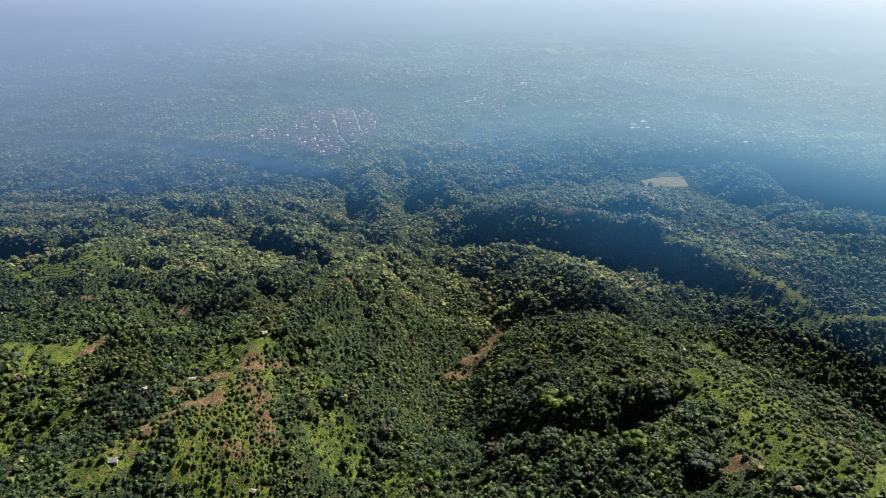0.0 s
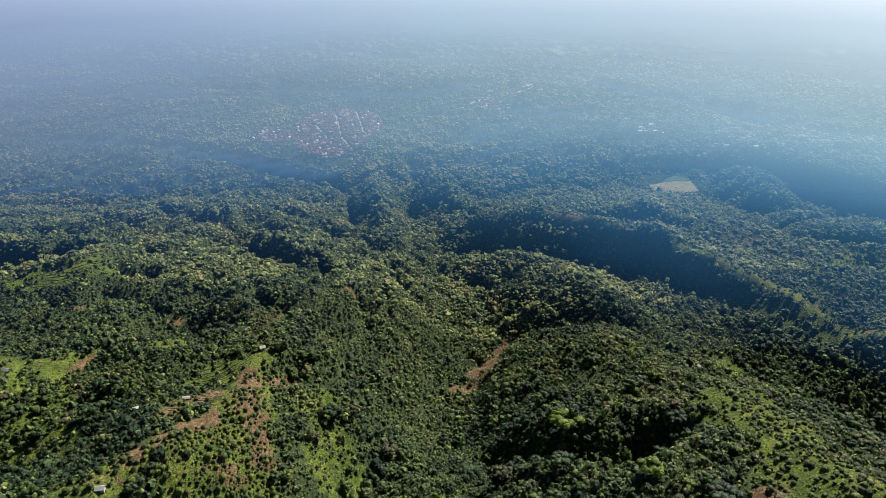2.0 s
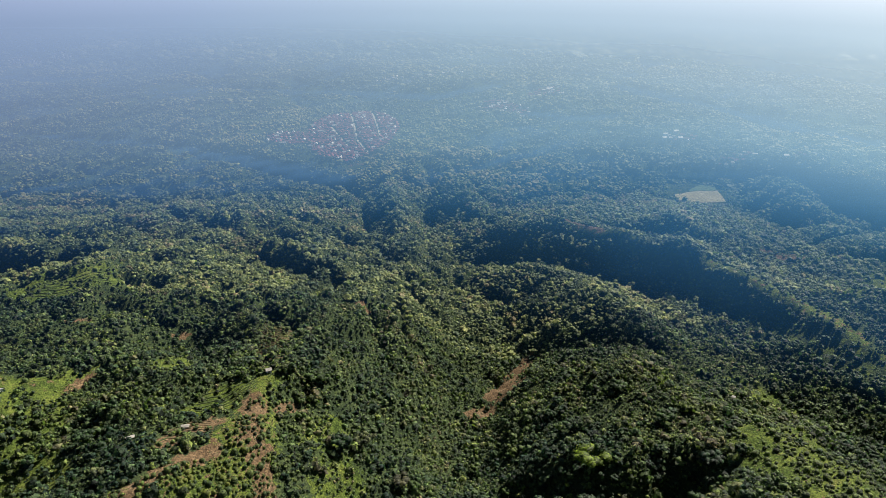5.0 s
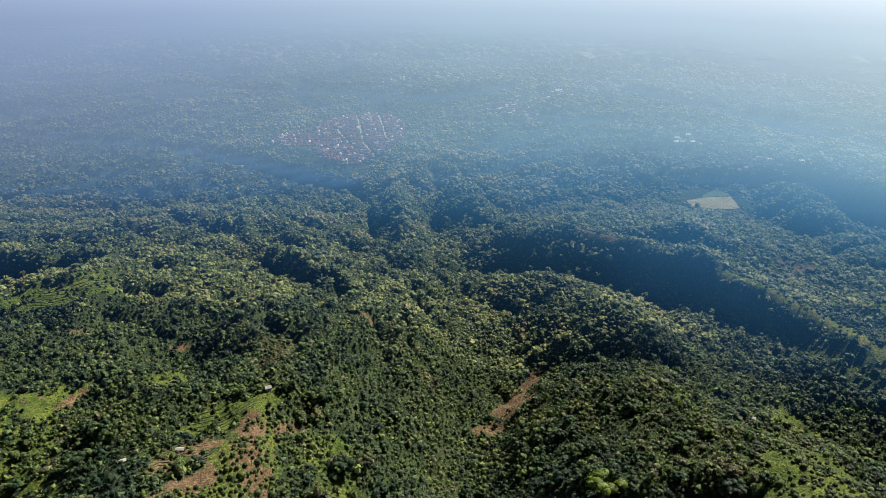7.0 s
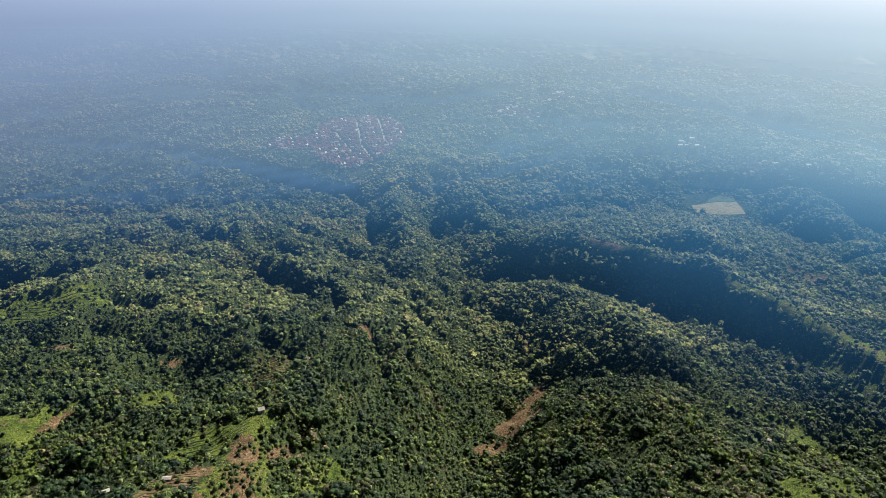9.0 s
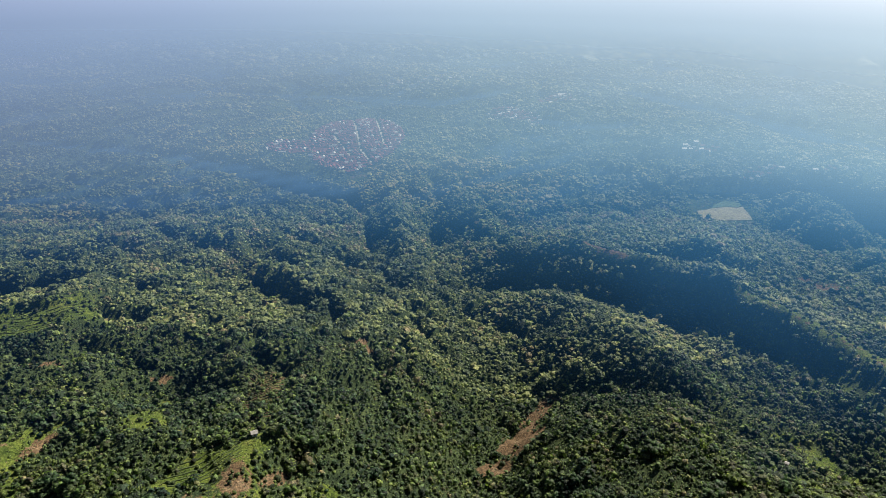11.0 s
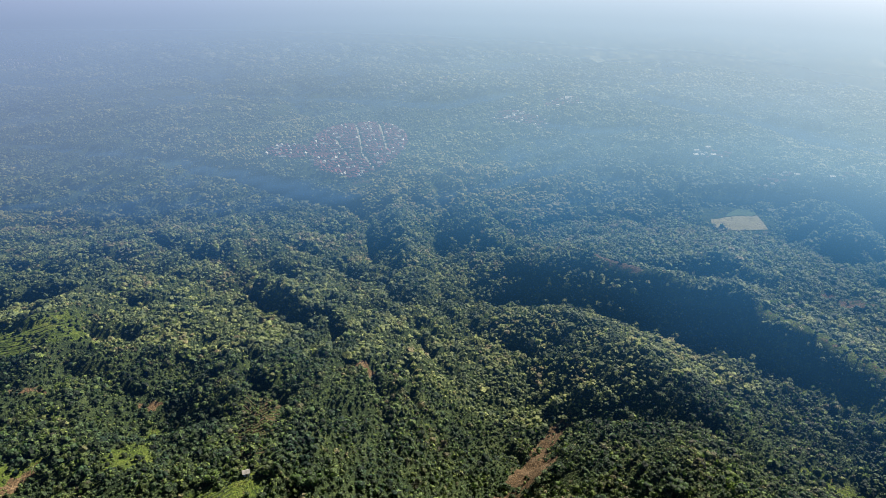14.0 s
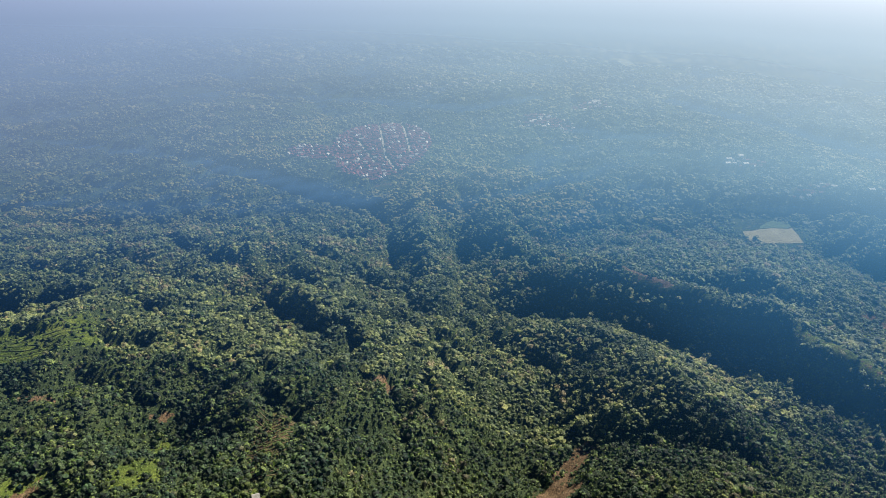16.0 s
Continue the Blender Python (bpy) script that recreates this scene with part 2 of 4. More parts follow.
HOLLOWS = ((-7, 463, -17.6, 55), (-207, 478, -14.9, 24), (-219, 365, -10.3, 24), (207, 513, -8.2, 36), (-28, 394, -13.7, 24), (21, 522, -12.5, 24), (406, 830, -9.9, 36), (-254, 749, -8.1, 36), (-232, 524, -7.4, 36), (-32, 336, -8.6, 36), (263, 441, -7.9, 24), (-232, 524, -5.8, 36), (45, 551, -5.8, 24), (298, 657, -5.1, 55), (-254, 749, -4.6, 36), (-156, 1063, -5.3, 36), (-219, 365, -3.7, 24), (406, 830, -5.1, 55), (107, 746, -4.7, 24), (-277, 471, -3.8, 24), (18, 375, -4.5, 36), (-80, 918, -4.6, 24))


def smooth(a, b, v):
    u = np.clip((v - a) / (b - a), 0, 1)
    return u * u * (3 - 2 * u)


def waves(x, y, size, seed, octaves=3):
    """Soft rolling noise from crossed waves, about -1 to 1."""
    rng, total = np.random.default_rng(seed), 0.0
    for k in range(octaves):
        w = size / 2 ** k
        for _ in range(5):
            a, p, f = rng.uniform(0, 2 * np.pi), rng.uniform(0, 2 * np.pi), rng.uniform(.7, 1.4)
            total = total + np.sin((x * np.cos(a) + y * np.sin(a)) * 2 * np.pi * f / w + p) * .24 / 1.9 ** k
    return total


def ridge_height(x, y, crest, left, right, r):
    best = np.full(np.shape(x), -1e4)
    for (ax, ay, az), (bx, by, bz) in zip(crest, crest[1:]):
        dx, dy = bx - ax, by - ay
        n2 = dx * dx + dy * dy
        u = np.clip(((x - ax) * dx + (y - ay) * dy) / n2, 0, 1)
        ex, ey = x - ax - u * dx, y - ay - u * dy
        d = np.hypot(ex, ey)
        side = smooth(-1, 1, (dx * ey - dy * ex) / math.sqrt(n2) / (d + 6))
        s = right + (left - right) * side
        best = np.maximum(best, az + u * (bz - az) - s * (np.sqrt(d * d + r * r) - r))
    return best


def ravine_depth(x, y, course, depth, half):
    best = np.zeros(np.shape(x))
    for (ax, ay), (bx, by) in zip(course, course[1:]):
        dx, dy = bx - ax, by - ay
        u = np.clip(((x - ax) * dx + (y - ay) * dy) / (dx * dx + dy * dy), 0, 1)
        d = np.hypot(x - ax - u * dx, y - ay - u * dy)
        best = np.maximum(best, depth * smooth(half, 0, d))
    return best


def land(x, y):
    """Height of the bare ground."""
    x, y = np.asarray(x, float), np.asarray(y, float)
    gx = x + 2.5 * waves(x, y, 120, 5, 2)
    gy = y + 2.5 * waves(x, y, 120, 6, 2)
    floor = -60 - 22 * smooth(-180, -420, x) * smooth(780, 1050, y) + 20 * smooth(1300, 2600, y) + 8 * smooth(0, 500, x) * smooth(600, 900, y)
    floor = floor + (4 + 7 * smooth(800, 1500, y)) * waves(x, y, 260, 7, 3) + 30 * smooth(500, 100, y)
    k, total = 3.0, 0.0
    m = floor
    hs = [floor]
    for crest, left, right, r in RIDGES:
        h = ridge_height(gx, gy, crest, left, right, r)
        hs.append(h)
        m = np.maximum(m, h)
    for h in hs:
        total = total + np.exp((h - m) / k)
    h = m + k * np.log(total)
    for rx, ry, rise, reach in SWELLS + HOLLOWS:
        h = h + rise * np.exp(-((x - rx) ** 2 + (y - ry) ** 2) / (2 * reach * reach))
    cut = 0.0
    for course, depth, half in RAVINES:
        cut = np.maximum(cut, ravine_depth(gx, gy, course, depth, half))
    # winding gullies of the plain and the hills
    village = 1 - .9 * smooth(230, 130, np.hypot((x + 210) * .9, y - 1165))
    gully = 26 * np.exp(-(waves(x, y, 520, 41, 2) / .11) ** 2) * smooth(1250, 1500, y) * smooth(4200, 2600, y)
    gully = np.maximum(gully, 15 * np.exp(-(waves(x, y, 170, 42, 2) / .16) ** 2) * smooth(1700, 1300, y) * smooth(520, 700, y))
    gully = np.maximum(gully, (8 + 4 * smooth(800, 650, y) * smooth(60, -20, x)) * np.exp(-(waves(x, y, 96, 43, 2) / .16) ** 2) * smooth(1700, 1300, y) * smooth(410, 520, y))
    calm = 1 - .9 * smooth(30, 90, x) * smooth(400, 480, y) * smooth(860, 790, y) * smooth(380, 320, x)
    cut = np.maximum(cut, gully * village * calm)
    h = h - cut
    rough = 2.6 * waves(x, y, 52, 8, 3) * smooth(1500, 900, y) + 5.0 * waves(x, y, 190, 9, 2) * smooth(620, 820, y) * village * calm
    # levelled ground: the tan field
    flat = smooth(66, 46, np.hypot(x - 312, (y - 930) / 1.1))
    return (h + rough) * (1 - flat) - 34.5 * flat


# ---- open patches in the woods ----
def clearing(*spot):
    """x, y, half length, half width, turn in degrees, grass, soil, trees left."""
    PATCHES.append(spot)


clearing(-113, 318, 60, 17, 96, .75, .35, .0)
clearing(-108, 274, 32, 20, 90, 1.0, .3, .0)
clearing(-136, 366, 27, 9, 42, 1.0, .0, .0)
clearing(-122, 376, 14, 7, 60, 1.0, .1, .0)
clearing(-117, 350, 22, 6, 108, .2, .95, .0)
clearing(-107, 322, 24, 6, 112, .2, .95, .0)
clearing(-103, 368, 9, 5, 60, .2, .9, .0)
clearing(-142, 328, 19, 9, 58, .5, .85, .0)
clearing(-131, 306, 15, 6, 50, .3, .9, .0)
clearing(-145, 284, 24, 5, 58, .7, .75, .0)
clearing(-160, 258, 30, 10, 62, 1.0, .3, .0)
clearing(-122, 284, 26, 16, 60, .9, .3, .0)
clearing(-96, 300, 8, 5, 30, .3, .85, .0)
clearing(-112, 284, 9, 5, 30, .3, .8, .0)
clearing(-268, 374, 30, 9, 0, .9, .25, .0)
clearing(-246, 374, 36, 12, 62, 1.0, .0, .4)
clearing(-233, 388, 15, 3, 75, .1, .95, .0)
clearing(198, 428, 30, 8, 115, .9, .15, .15)
clearing(-238, 338, 36, 18, 80, 1.0, .1, .5)
clearing(-222, 300, 30, 20, 60, 1.0, .0, .6)
clearing(-80, 362, 22, 9, 70, .9, .0, .75)
clearing(182, 360, 40, 12, 100, 1.0, .1, .0)
clearing(164, 312, 46, 22, 103, 1.0, .12, .0)
clearing(162, 258, 36, 22, 95, 1.0, .15, .0)
clearing(140, 246, 10, 6, 20, .1, .9, .0)
clearing(186, 226, 30, 18, 110, 1.0, .3, .0)
clearing(31, 486, 20, 13, 52, .05, 1.0, .06)
clearing(13, 458, 13, 6, 15, .0, 1.0, .0)
clearing(46, 520, 30, 7, 60, .1, .85, .15)
clearing(-130, 440, 46, 13, 98, .6, .45, .1)
clearing(-283, 468, 20, 4, 5, .3, .7, .3)
clearing(-213, 486, 7, 4, 40, .3, .7, .25)
clearing(-82, 531, 10, 5, 40, .2, .8, .1)
clearing(-197, 452, 9, 14, 20, .9, .3, .1)
clearing(-322, 534, 44, 28, 25, .9, .1, .0)
clearing(-186, 408, 13, 18, 20, 1.0, .0, .1)
clearing(113, 734, 10, 4, 120, .1, 1.0, .0)
clearing(128, 704, 28, 3.5, 122, .2, .9, .0)
clearing(138, 682, 78, 7, 132, .5, .15, .10)
clearing(220, 556, 92, 10, 109, .5, .12, .10)
clearing(264, 446, 30, 14, 120, .45, .05, .30)
clearing(308, 656, 22, 8, 150, .4, .62, .2)
clearing(233, 578, 44, 5, 117, 1.0, .35, .05)
clearing(262, 495, 50, 5, 106, 1.0, .4, .05)
clearing(300, 418, 30, 5, 165, 1.0, .4, .05)
clearing(-30, 300, 22, 14, 70, .8, .0, .5)
clearing(-66, 328, 18, 30, 10, .7, .0, .5)
clearing(250, 530, 60, 8, 110, .8, .2, .4)
clearing(340, 560, 60, 36, 20, .8, .1, .5)
clearing(380, 600, 50, 26, 40, .8, .1, .5)
clearing(-190, 1182, 80, 106, 0, .2, .6, .0)
clearing(-288, 1158, 48, 26, 0, .2, .5, .0)
clearing(-166, 1058, 16, 12, 0, .5, .5, .0)
clearing(312, 928, 44, 44, 0, .4, .3, .0)
clearing(332, 1112, 40, 16, 10, .5, .5, .05)
clearing(392, 1015, 40, 14, 30, .6, .4, .05)
clearing(70, 1300, 50, 26, 0, .3, .6, .05)
clearing(150, 1392, 40, 26, 0, .4, .5, .1)
clearing(-100, 1590, 110, 24, 0, .5, .4, .4)
clearing(-1230, 2050, 110, 60, 0, .3, .5, .2)


def patch_levels(x, y):
    """Grass, soil and the share of trees that stand, at each place."""
    x, y = np.asarray(x, float), np.asarray(y, float)
    grass, soil, trees = .12 + .25 * waves(x, y, 90, 21, 3), np.zeros(x.shape), np.ones(x.shape)
    for cx, cy, a, b, turn, g, s, keep in PATCHES:
        c, n = math.cos(radians(turn)), math.sin(radians(turn))
        u, v = ((x - cx) * c + (y - cy) * n) / a, (-(x - cx) * n + (y - cy) * c) / b
        level = smooth(1.25, .75, np.hypot(u, v) + .22 * waves(x, y, 22, 22, 2))
        grass, soil = np.maximum(grass, g * level), np.maximum(soil, s * level)
        trees = trees * (1 - level * (1 - keep))
    return np.clip(grass, 0, 1), soil, trees


def lines(a, b, fine, outer, reach):
    """Grid lines: even and fine between a and b, wider and wider beyond them."""
    mid = list(np.arange(a, b + .1, fine))
    step, lo, hi = fine, [a], [b]
    while hi[-1] < outer + reach or lo[-1] > -reach:
        step *= 1.09
        hi.append(hi[-1] + step), lo.append(lo[-1] - step)
    return np.array(sorted(set(lo[1:])) + mid + hi[1:])


def sheet(name, xs, ys, height):
    X, Y = np.meshgrid(xs, ys)
    Z = height(X, Y)
    n, m = len(xs), len(ys)
    i = np.arange((m - 1) * n).reshape(m - 1, n)[:, :-1].ravel()
    quads = np.stack([i, i + 1, i + n + 1, i + n], 1)
    me = bpy.data.meshes.new(name)
    me.vertices.add(n * m)
    me.vertices.foreach_set("co", np.stack([X, Y, Z], -1).astype(np.float32).ravel())
    me.loops.add(quads.size)
    me.loops.foreach_set("vertex_index", quads.ravel().astype(np.int32))
    me.polygons.add(len(quads))
    me.polygons.foreach_set("loop_start", np.arange(0, quads.size, 4, dtype=np.int32))
    me.polygons.foreach_set("use_smooth", np.ones(len(quads), bool))
    me.update(calc_edges=True)
    return me, X.ravel(), Y.ravel()


def float_layer(me, name, values):
    me.attributes.new(name, "FLOAT", "POINT").data.foreach_set("value", np.asarray(values, np.float32).ravel())


ground_mesh, gx, gy = sheet("ground", lines(-420, 420, 4.5, 0, 6500), lines(150, 900, 4.5, 0, 6500), land)
g_grass, g_soil, _ = patch_levels(gx, gy)
float_layer(ground_mesh, "grass", g_grass), float_layer(ground_mesh, "soil", g_soil)
float_layer(ground_mesh, "far_lift", smooth(620, 980, gy))
ground_mesh.materials.append(GROUND)
tagged(new("ground", ground_mesh), "steep green hills running out into a hazy wooded plain", "ground", kind="structure")


# ---- woods ----
def leaf_quads(rng, centres, normals, size):
    """One bent leaf clump (a quad) at each centre, facing about along its normal."""
    n = len(centres)
    nn = normals + rng.normal(0, .34, (n, 3))
    nn /= np.linalg.norm(nn, axis=1, keepdims=True)
    t = np.cross(nn, rng.normal(0, 1, (n, 3)))
    t /= np.linalg.norm(t, axis=1, keepdims=True) + 1e-9
    b = np.cross(nn, t)
    s = size * rng.uniform(.6, 1.3, (n, 1))
    corners = [centres + t * s, centres + b * s * .8 + nn * s * .12, centres - t * s - nn * s * .15, centres - b * s * .8]
    return np.stack(corners, 1).reshape(-1, 3), np.arange(4 * n).reshape(n, 4)


def crown_template(rng, leaves, lobes, size, flat=.8, sides=5, spread_out=.26, big=.34, core=.46):
    """A crown about 1 wide and 1 high over its base: uneven leafy lobes with loose clumps standing out of them."""
    verts, quads, pos, nor = [], [], [], []
    for k in range(lobes):
        a = 2 * np.pi * (k + rng.uniform(-.3, .3)) / lobes
        d = rng.uniform(.6, 1.1) * spread_out if lobes > 1 else 0
        c = np.array([d * np.cos(a), d * np.sin(a), rng.uniform(.30, .50) if lobes > 1 else .36])
        r = big * rng.uniform(.8, 1.15) if lobes > 1 else core
        i = len(verts)
        for e in (-.25, .55):
            for q in range(sides):
                t = 2 * np.pi * (q + (.5 if e > 0 else 0) + rng.uniform(-.2, .2)) / sides
                rr = r * rng.uniform(.70, 1.2)
                verts.append(c + rr * np.array([np.cos(e) * np.cos(t), np.cos(e) * np.sin(t), np.sin(e) * flat * 1.25]))
        verts.append(c + np.array([rng.uniform(-.1, .1) * r, rng.uniform(-.1, .1) * r, r * flat * rng.uniform(.95, 1.25)]))
        for q in range(sides):
            n = (q + 1) % sides
            quads += [[i + q, i + n, i + sides + n, i + sides + q], [i + sides + q, i + sides + n, i + 2 * sides, i + 2 * sides]]
        v = rng.normal(0, 1, (max(1, leaves // lobes), 3))
        v[:, 2] = np.abs(v[:, 2]) * 1.1 - .05
        v /= np.linalg.norm(v, axis=1, keepdims=True)
        pos.append(c + v * r * np.array([1, 1, flat]) * rng.uniform(.75, 1.3, (len(v), 1))), nor.append(v)
    k = len(verts)
    lv, lq = leaf_quads(rng, np.concatenate(pos), np.concatenate(nor) + [0, 0, .4], size)
    return np.concatenate([np.array(verts), lv]), np.concatenate([np.array(quads), lq + k])


def palm_template(rng, fronds):
    """A palm about 1 high: thin leaning trunk, arched fronds."""
    verts, quads = [], []
    lean = rng.uniform(-.08, .08, 2)
    top = np.array([lean[0], lean[1], .78])
    for k, (p, w) in enumerate(((np.zeros(3), .025), (top, .016))):
        verts += [p + [w, 0, 0], p + [-w * .5, w * .9, 0], p + [-w * .5, -w * .9, 0]]
    quads += [[0, 1, 4, 3], [1, 2, 5, 4], [2, 0, 3, 5]]
    for k in range(fronds):
        a = 2 * np.pi * (k + rng.uniform(-.3, .3)) / fronds
        out, side, rise = np.array([np.cos(a), np.sin(a), 0]), np.array([-np.sin(a), np.cos(a), 0]), rng.uniform(.05, .24)
        mid, tip = top + out * .2 + [0, 0, rise], top + out * .40 + [0, 0, rise - rng.uniform(.15, .3)]
        i = len(verts)
        verts += [top, mid + side * .055 - [0, 0, .03], mid, mid - side * .055 - [0, 0, .03], tip]
        quads += [[i, i + 1, i + 2, i + 2], [i, i + 2, i + 3, i + 3], [i + 1, i + 4, i + 2, i + 2], [i + 2, i + 4, i + 3, i + 3]]
    return np.array(verts), np.array(quads)


def woods(name, templates, places, label, seed, mat=None):
    """One joined mesh of many trees. places: x, y, z, width, height, tint, template."""
    rng = np.random.default_rng(seed)
    V, Q, T, start = [], [], [], 0
    x, y, z, wide, high, tint, which = places
    turn = rng.uniform(0, 2 * np.pi, len(x))
    for k, (tv, tq) in enumerate(templates):
        sel = np.where(which == k)[0]
        if not len(sel):
            continue
        c, s = np.cos(turn[sel])[:, None], np.sin(turn[sel])[:, None]
        w, h = wide[sel][:, None], high[sel][:, None]
        px = (tv[:, 0] * c - tv[:, 1] * s) * w + x[sel][:, None]
        py = (tv[:, 0] * s + tv[:, 1] * c) * w + y[sel][:, None]
        pz = tv[:, 2] * h + z[sel][:, None]
        V.append(np.stack([px, py, pz], -1).reshape(-1, 3))
        Q.append((tq[None] + (start + np.arange(len(sel)) * len(tv))[:, None, None]).reshape(-1, 4))
        T.append(np.repeat(tint[sel], len(tv)))
        start += len(sel) * len(tv)
    V, Q, T = np.concatenate(V), np.concatenate(Q), np.concatenate(T)
    three = Q[:, 2] == Q[:, 3]
    sizes = np.where(three, 3, 4).astype(np.int32)
    loops = np.concatenate([Q[~three].ravel(), Q[three][:, :3].ravel()]).astype(np.int32)
    sizes = np.concatenate([sizes[~three], sizes[three]])
    me = bpy.data.meshes.new(name)
    me.vertices.add(len(V))
    me.vertices.foreach_set("co", V.astype(np.float32).ravel())
    me.loops.add(len(loops))
    me.loops.foreach_set("vertex_index", loops)
    me.polygons.add(len(sizes))
    me.polygons.foreach_set("loop_start", np.concatenate([[0], np.cumsum(sizes)[:-1]]).astype(np.int32))
    me.polygons.foreach_set("use_smooth", np.ones(len(sizes), bool))
    me.update(calc_edges=True)
    float_layer(me, "tint", T)
    me.materials.append(mat or FOREST)
    return tagged(new(name, me), label, "woods", kind="stuff")


def scatter(seed, y0, y1, spacing, spread, margin):
    """Jittered places in the wedge of land that the walk looks over, between two distances."""
    rng = np.random.default_rng(seed)
    X, Y = np.meshgrid(np.arange(-spread, spread, spacing), np.arange(y0, y1, spacing))
    X, Y = X.ravel() + rng.uniform(-.5, .5, X.size) * spacing, Y.ravel() + rng.uniform(-.5, .5, Y.size) * spacing
    keep = np.abs(X + .01 * Y) < .672 * Y + margin
    X, Y = X[keep], Y[keep]
    keep = rng.uniform(0, 1, len(X)) < patch_levels(X, Y)[2]
    return X[keep], Y[keep], rng


def grow(name, seed, y0, y1, spacing, span, margin, size, leaves, lobes, leaf, palms, low, tall_as, mat, label, sides=5, patchy=.0):
    X, Y, rng = scatter(seed, y0, y1, spacing, span, margin)
    kinds = [crown_template(rng, leaves, lobes, leaf, flat=rng.uniform(.7, 1.1), sides=sides, core=.36) for _ in range(8)] + [palm_template(rng, 9) for _ in range(3)]
    stand = waves(X, Y, 150, 31, 3)
    big = np.clip(np.exp(rng.normal(-.10, .46, len(X))) * (1 + .28 * waves(X, Y, 70, 33, 2)), .4, 2.6)
    wide = size * big
    high = wide * rng.uniform(low, tall_as, len(X))
    # paler tints beyond the long ridge stand in for stronger light there
    tint = np.clip(.40 + .22 * stand + patchy * waves(X, Y, 420, 36, 3) + .25 * waves(X, Y, 40, 32, 2) + .16 * smooth(690, 800, Y) * smooth(1300, 1050, Y) + rng.normal(0, .16, len(X)), 0, .9)
    which = rng.integers(0, 8, len(X))
    tall = rng.uniform(0, 1, len(X)) < palms * (1 + .8 * waves(X, Y, 110, 35, 2))
    which[tall] = rng.integers(8, 11, tall.sum())
    high[tall], wide[tall] = rng.uniform(6, 9, tall.sum()), rng.uniform(6, 8, tall.sum())
    return woods(name, kinds, (X, Y, land(X, Y) - .15 * high * (which < 8), wide, high, tint, which), label, seed + 1, mat)


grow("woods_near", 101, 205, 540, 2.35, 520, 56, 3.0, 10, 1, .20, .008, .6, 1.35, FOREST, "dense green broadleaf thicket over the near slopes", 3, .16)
grow("woods_middle", 102, 540, 950, 2.8, 800, 38, 3.7, 3, 1, .30, .010, .5, 1.0, LIT_HILL_FOREST, "dense green trees and palms over the hills", 3, .10)
grow("woods_far", 103, 950, 1400, 4.1, 1100, 40, 5.6, 1, 1, .30, .0, .42, .68, HAZED_FAR_FOREST, "hazy green woods around the villages", 3, .36)
grow("woods_beyond", 105, 1400, 1900, 7.0, 1500, 45, 9.6, 1, 1, .30, .0, .32, .55, HAZED_FAR_FOREST, "hazy green woods of the plain", 3, .42)
grow("woods_distant", 104, 1900, 3600, 22.0, 2600, 60, 28.0, 1, 1, .3, .0, .30, .50, HAZED_FAR_FOREST, "hazy woods of the far plain", 3, .50)


# ---- haze ----
HX, HY = np.arange(-4200, 4201, 60.0), np.concatenate([np.arange(180, 1500, 30.0), np.arange(1500, 5200, 90.0)])


def spread(a, how, times):
    """The running greatest or mean value over neighbours of a grid."""
    for _ in range(times):
        for axis in (0, 1):
            b, c = np.roll(a, 1, axis), np.roll(a, -1, axis)
            first, last = [slice(None)] * 2, [slice(None)] * 2
            first[axis], last[axis] = 0, -1
            b[tuple(first)], c[tuple(last)] = a[tuple(first)], a[tuple(last)]
            a = np.maximum(np.maximum(a, b), c) if how == "most" else (a * 2 + b + c) / 4
    return a


HAZE_BASE = spread(spread(land(*np.meshgrid(HX, HY)), "most", 3), "mean", 8)
HAZE_BASE = HAZE_BASE + (5 - HAZE_BASE) * smooth(1250, 1900, np.meshgrid(HX, HY)[1])


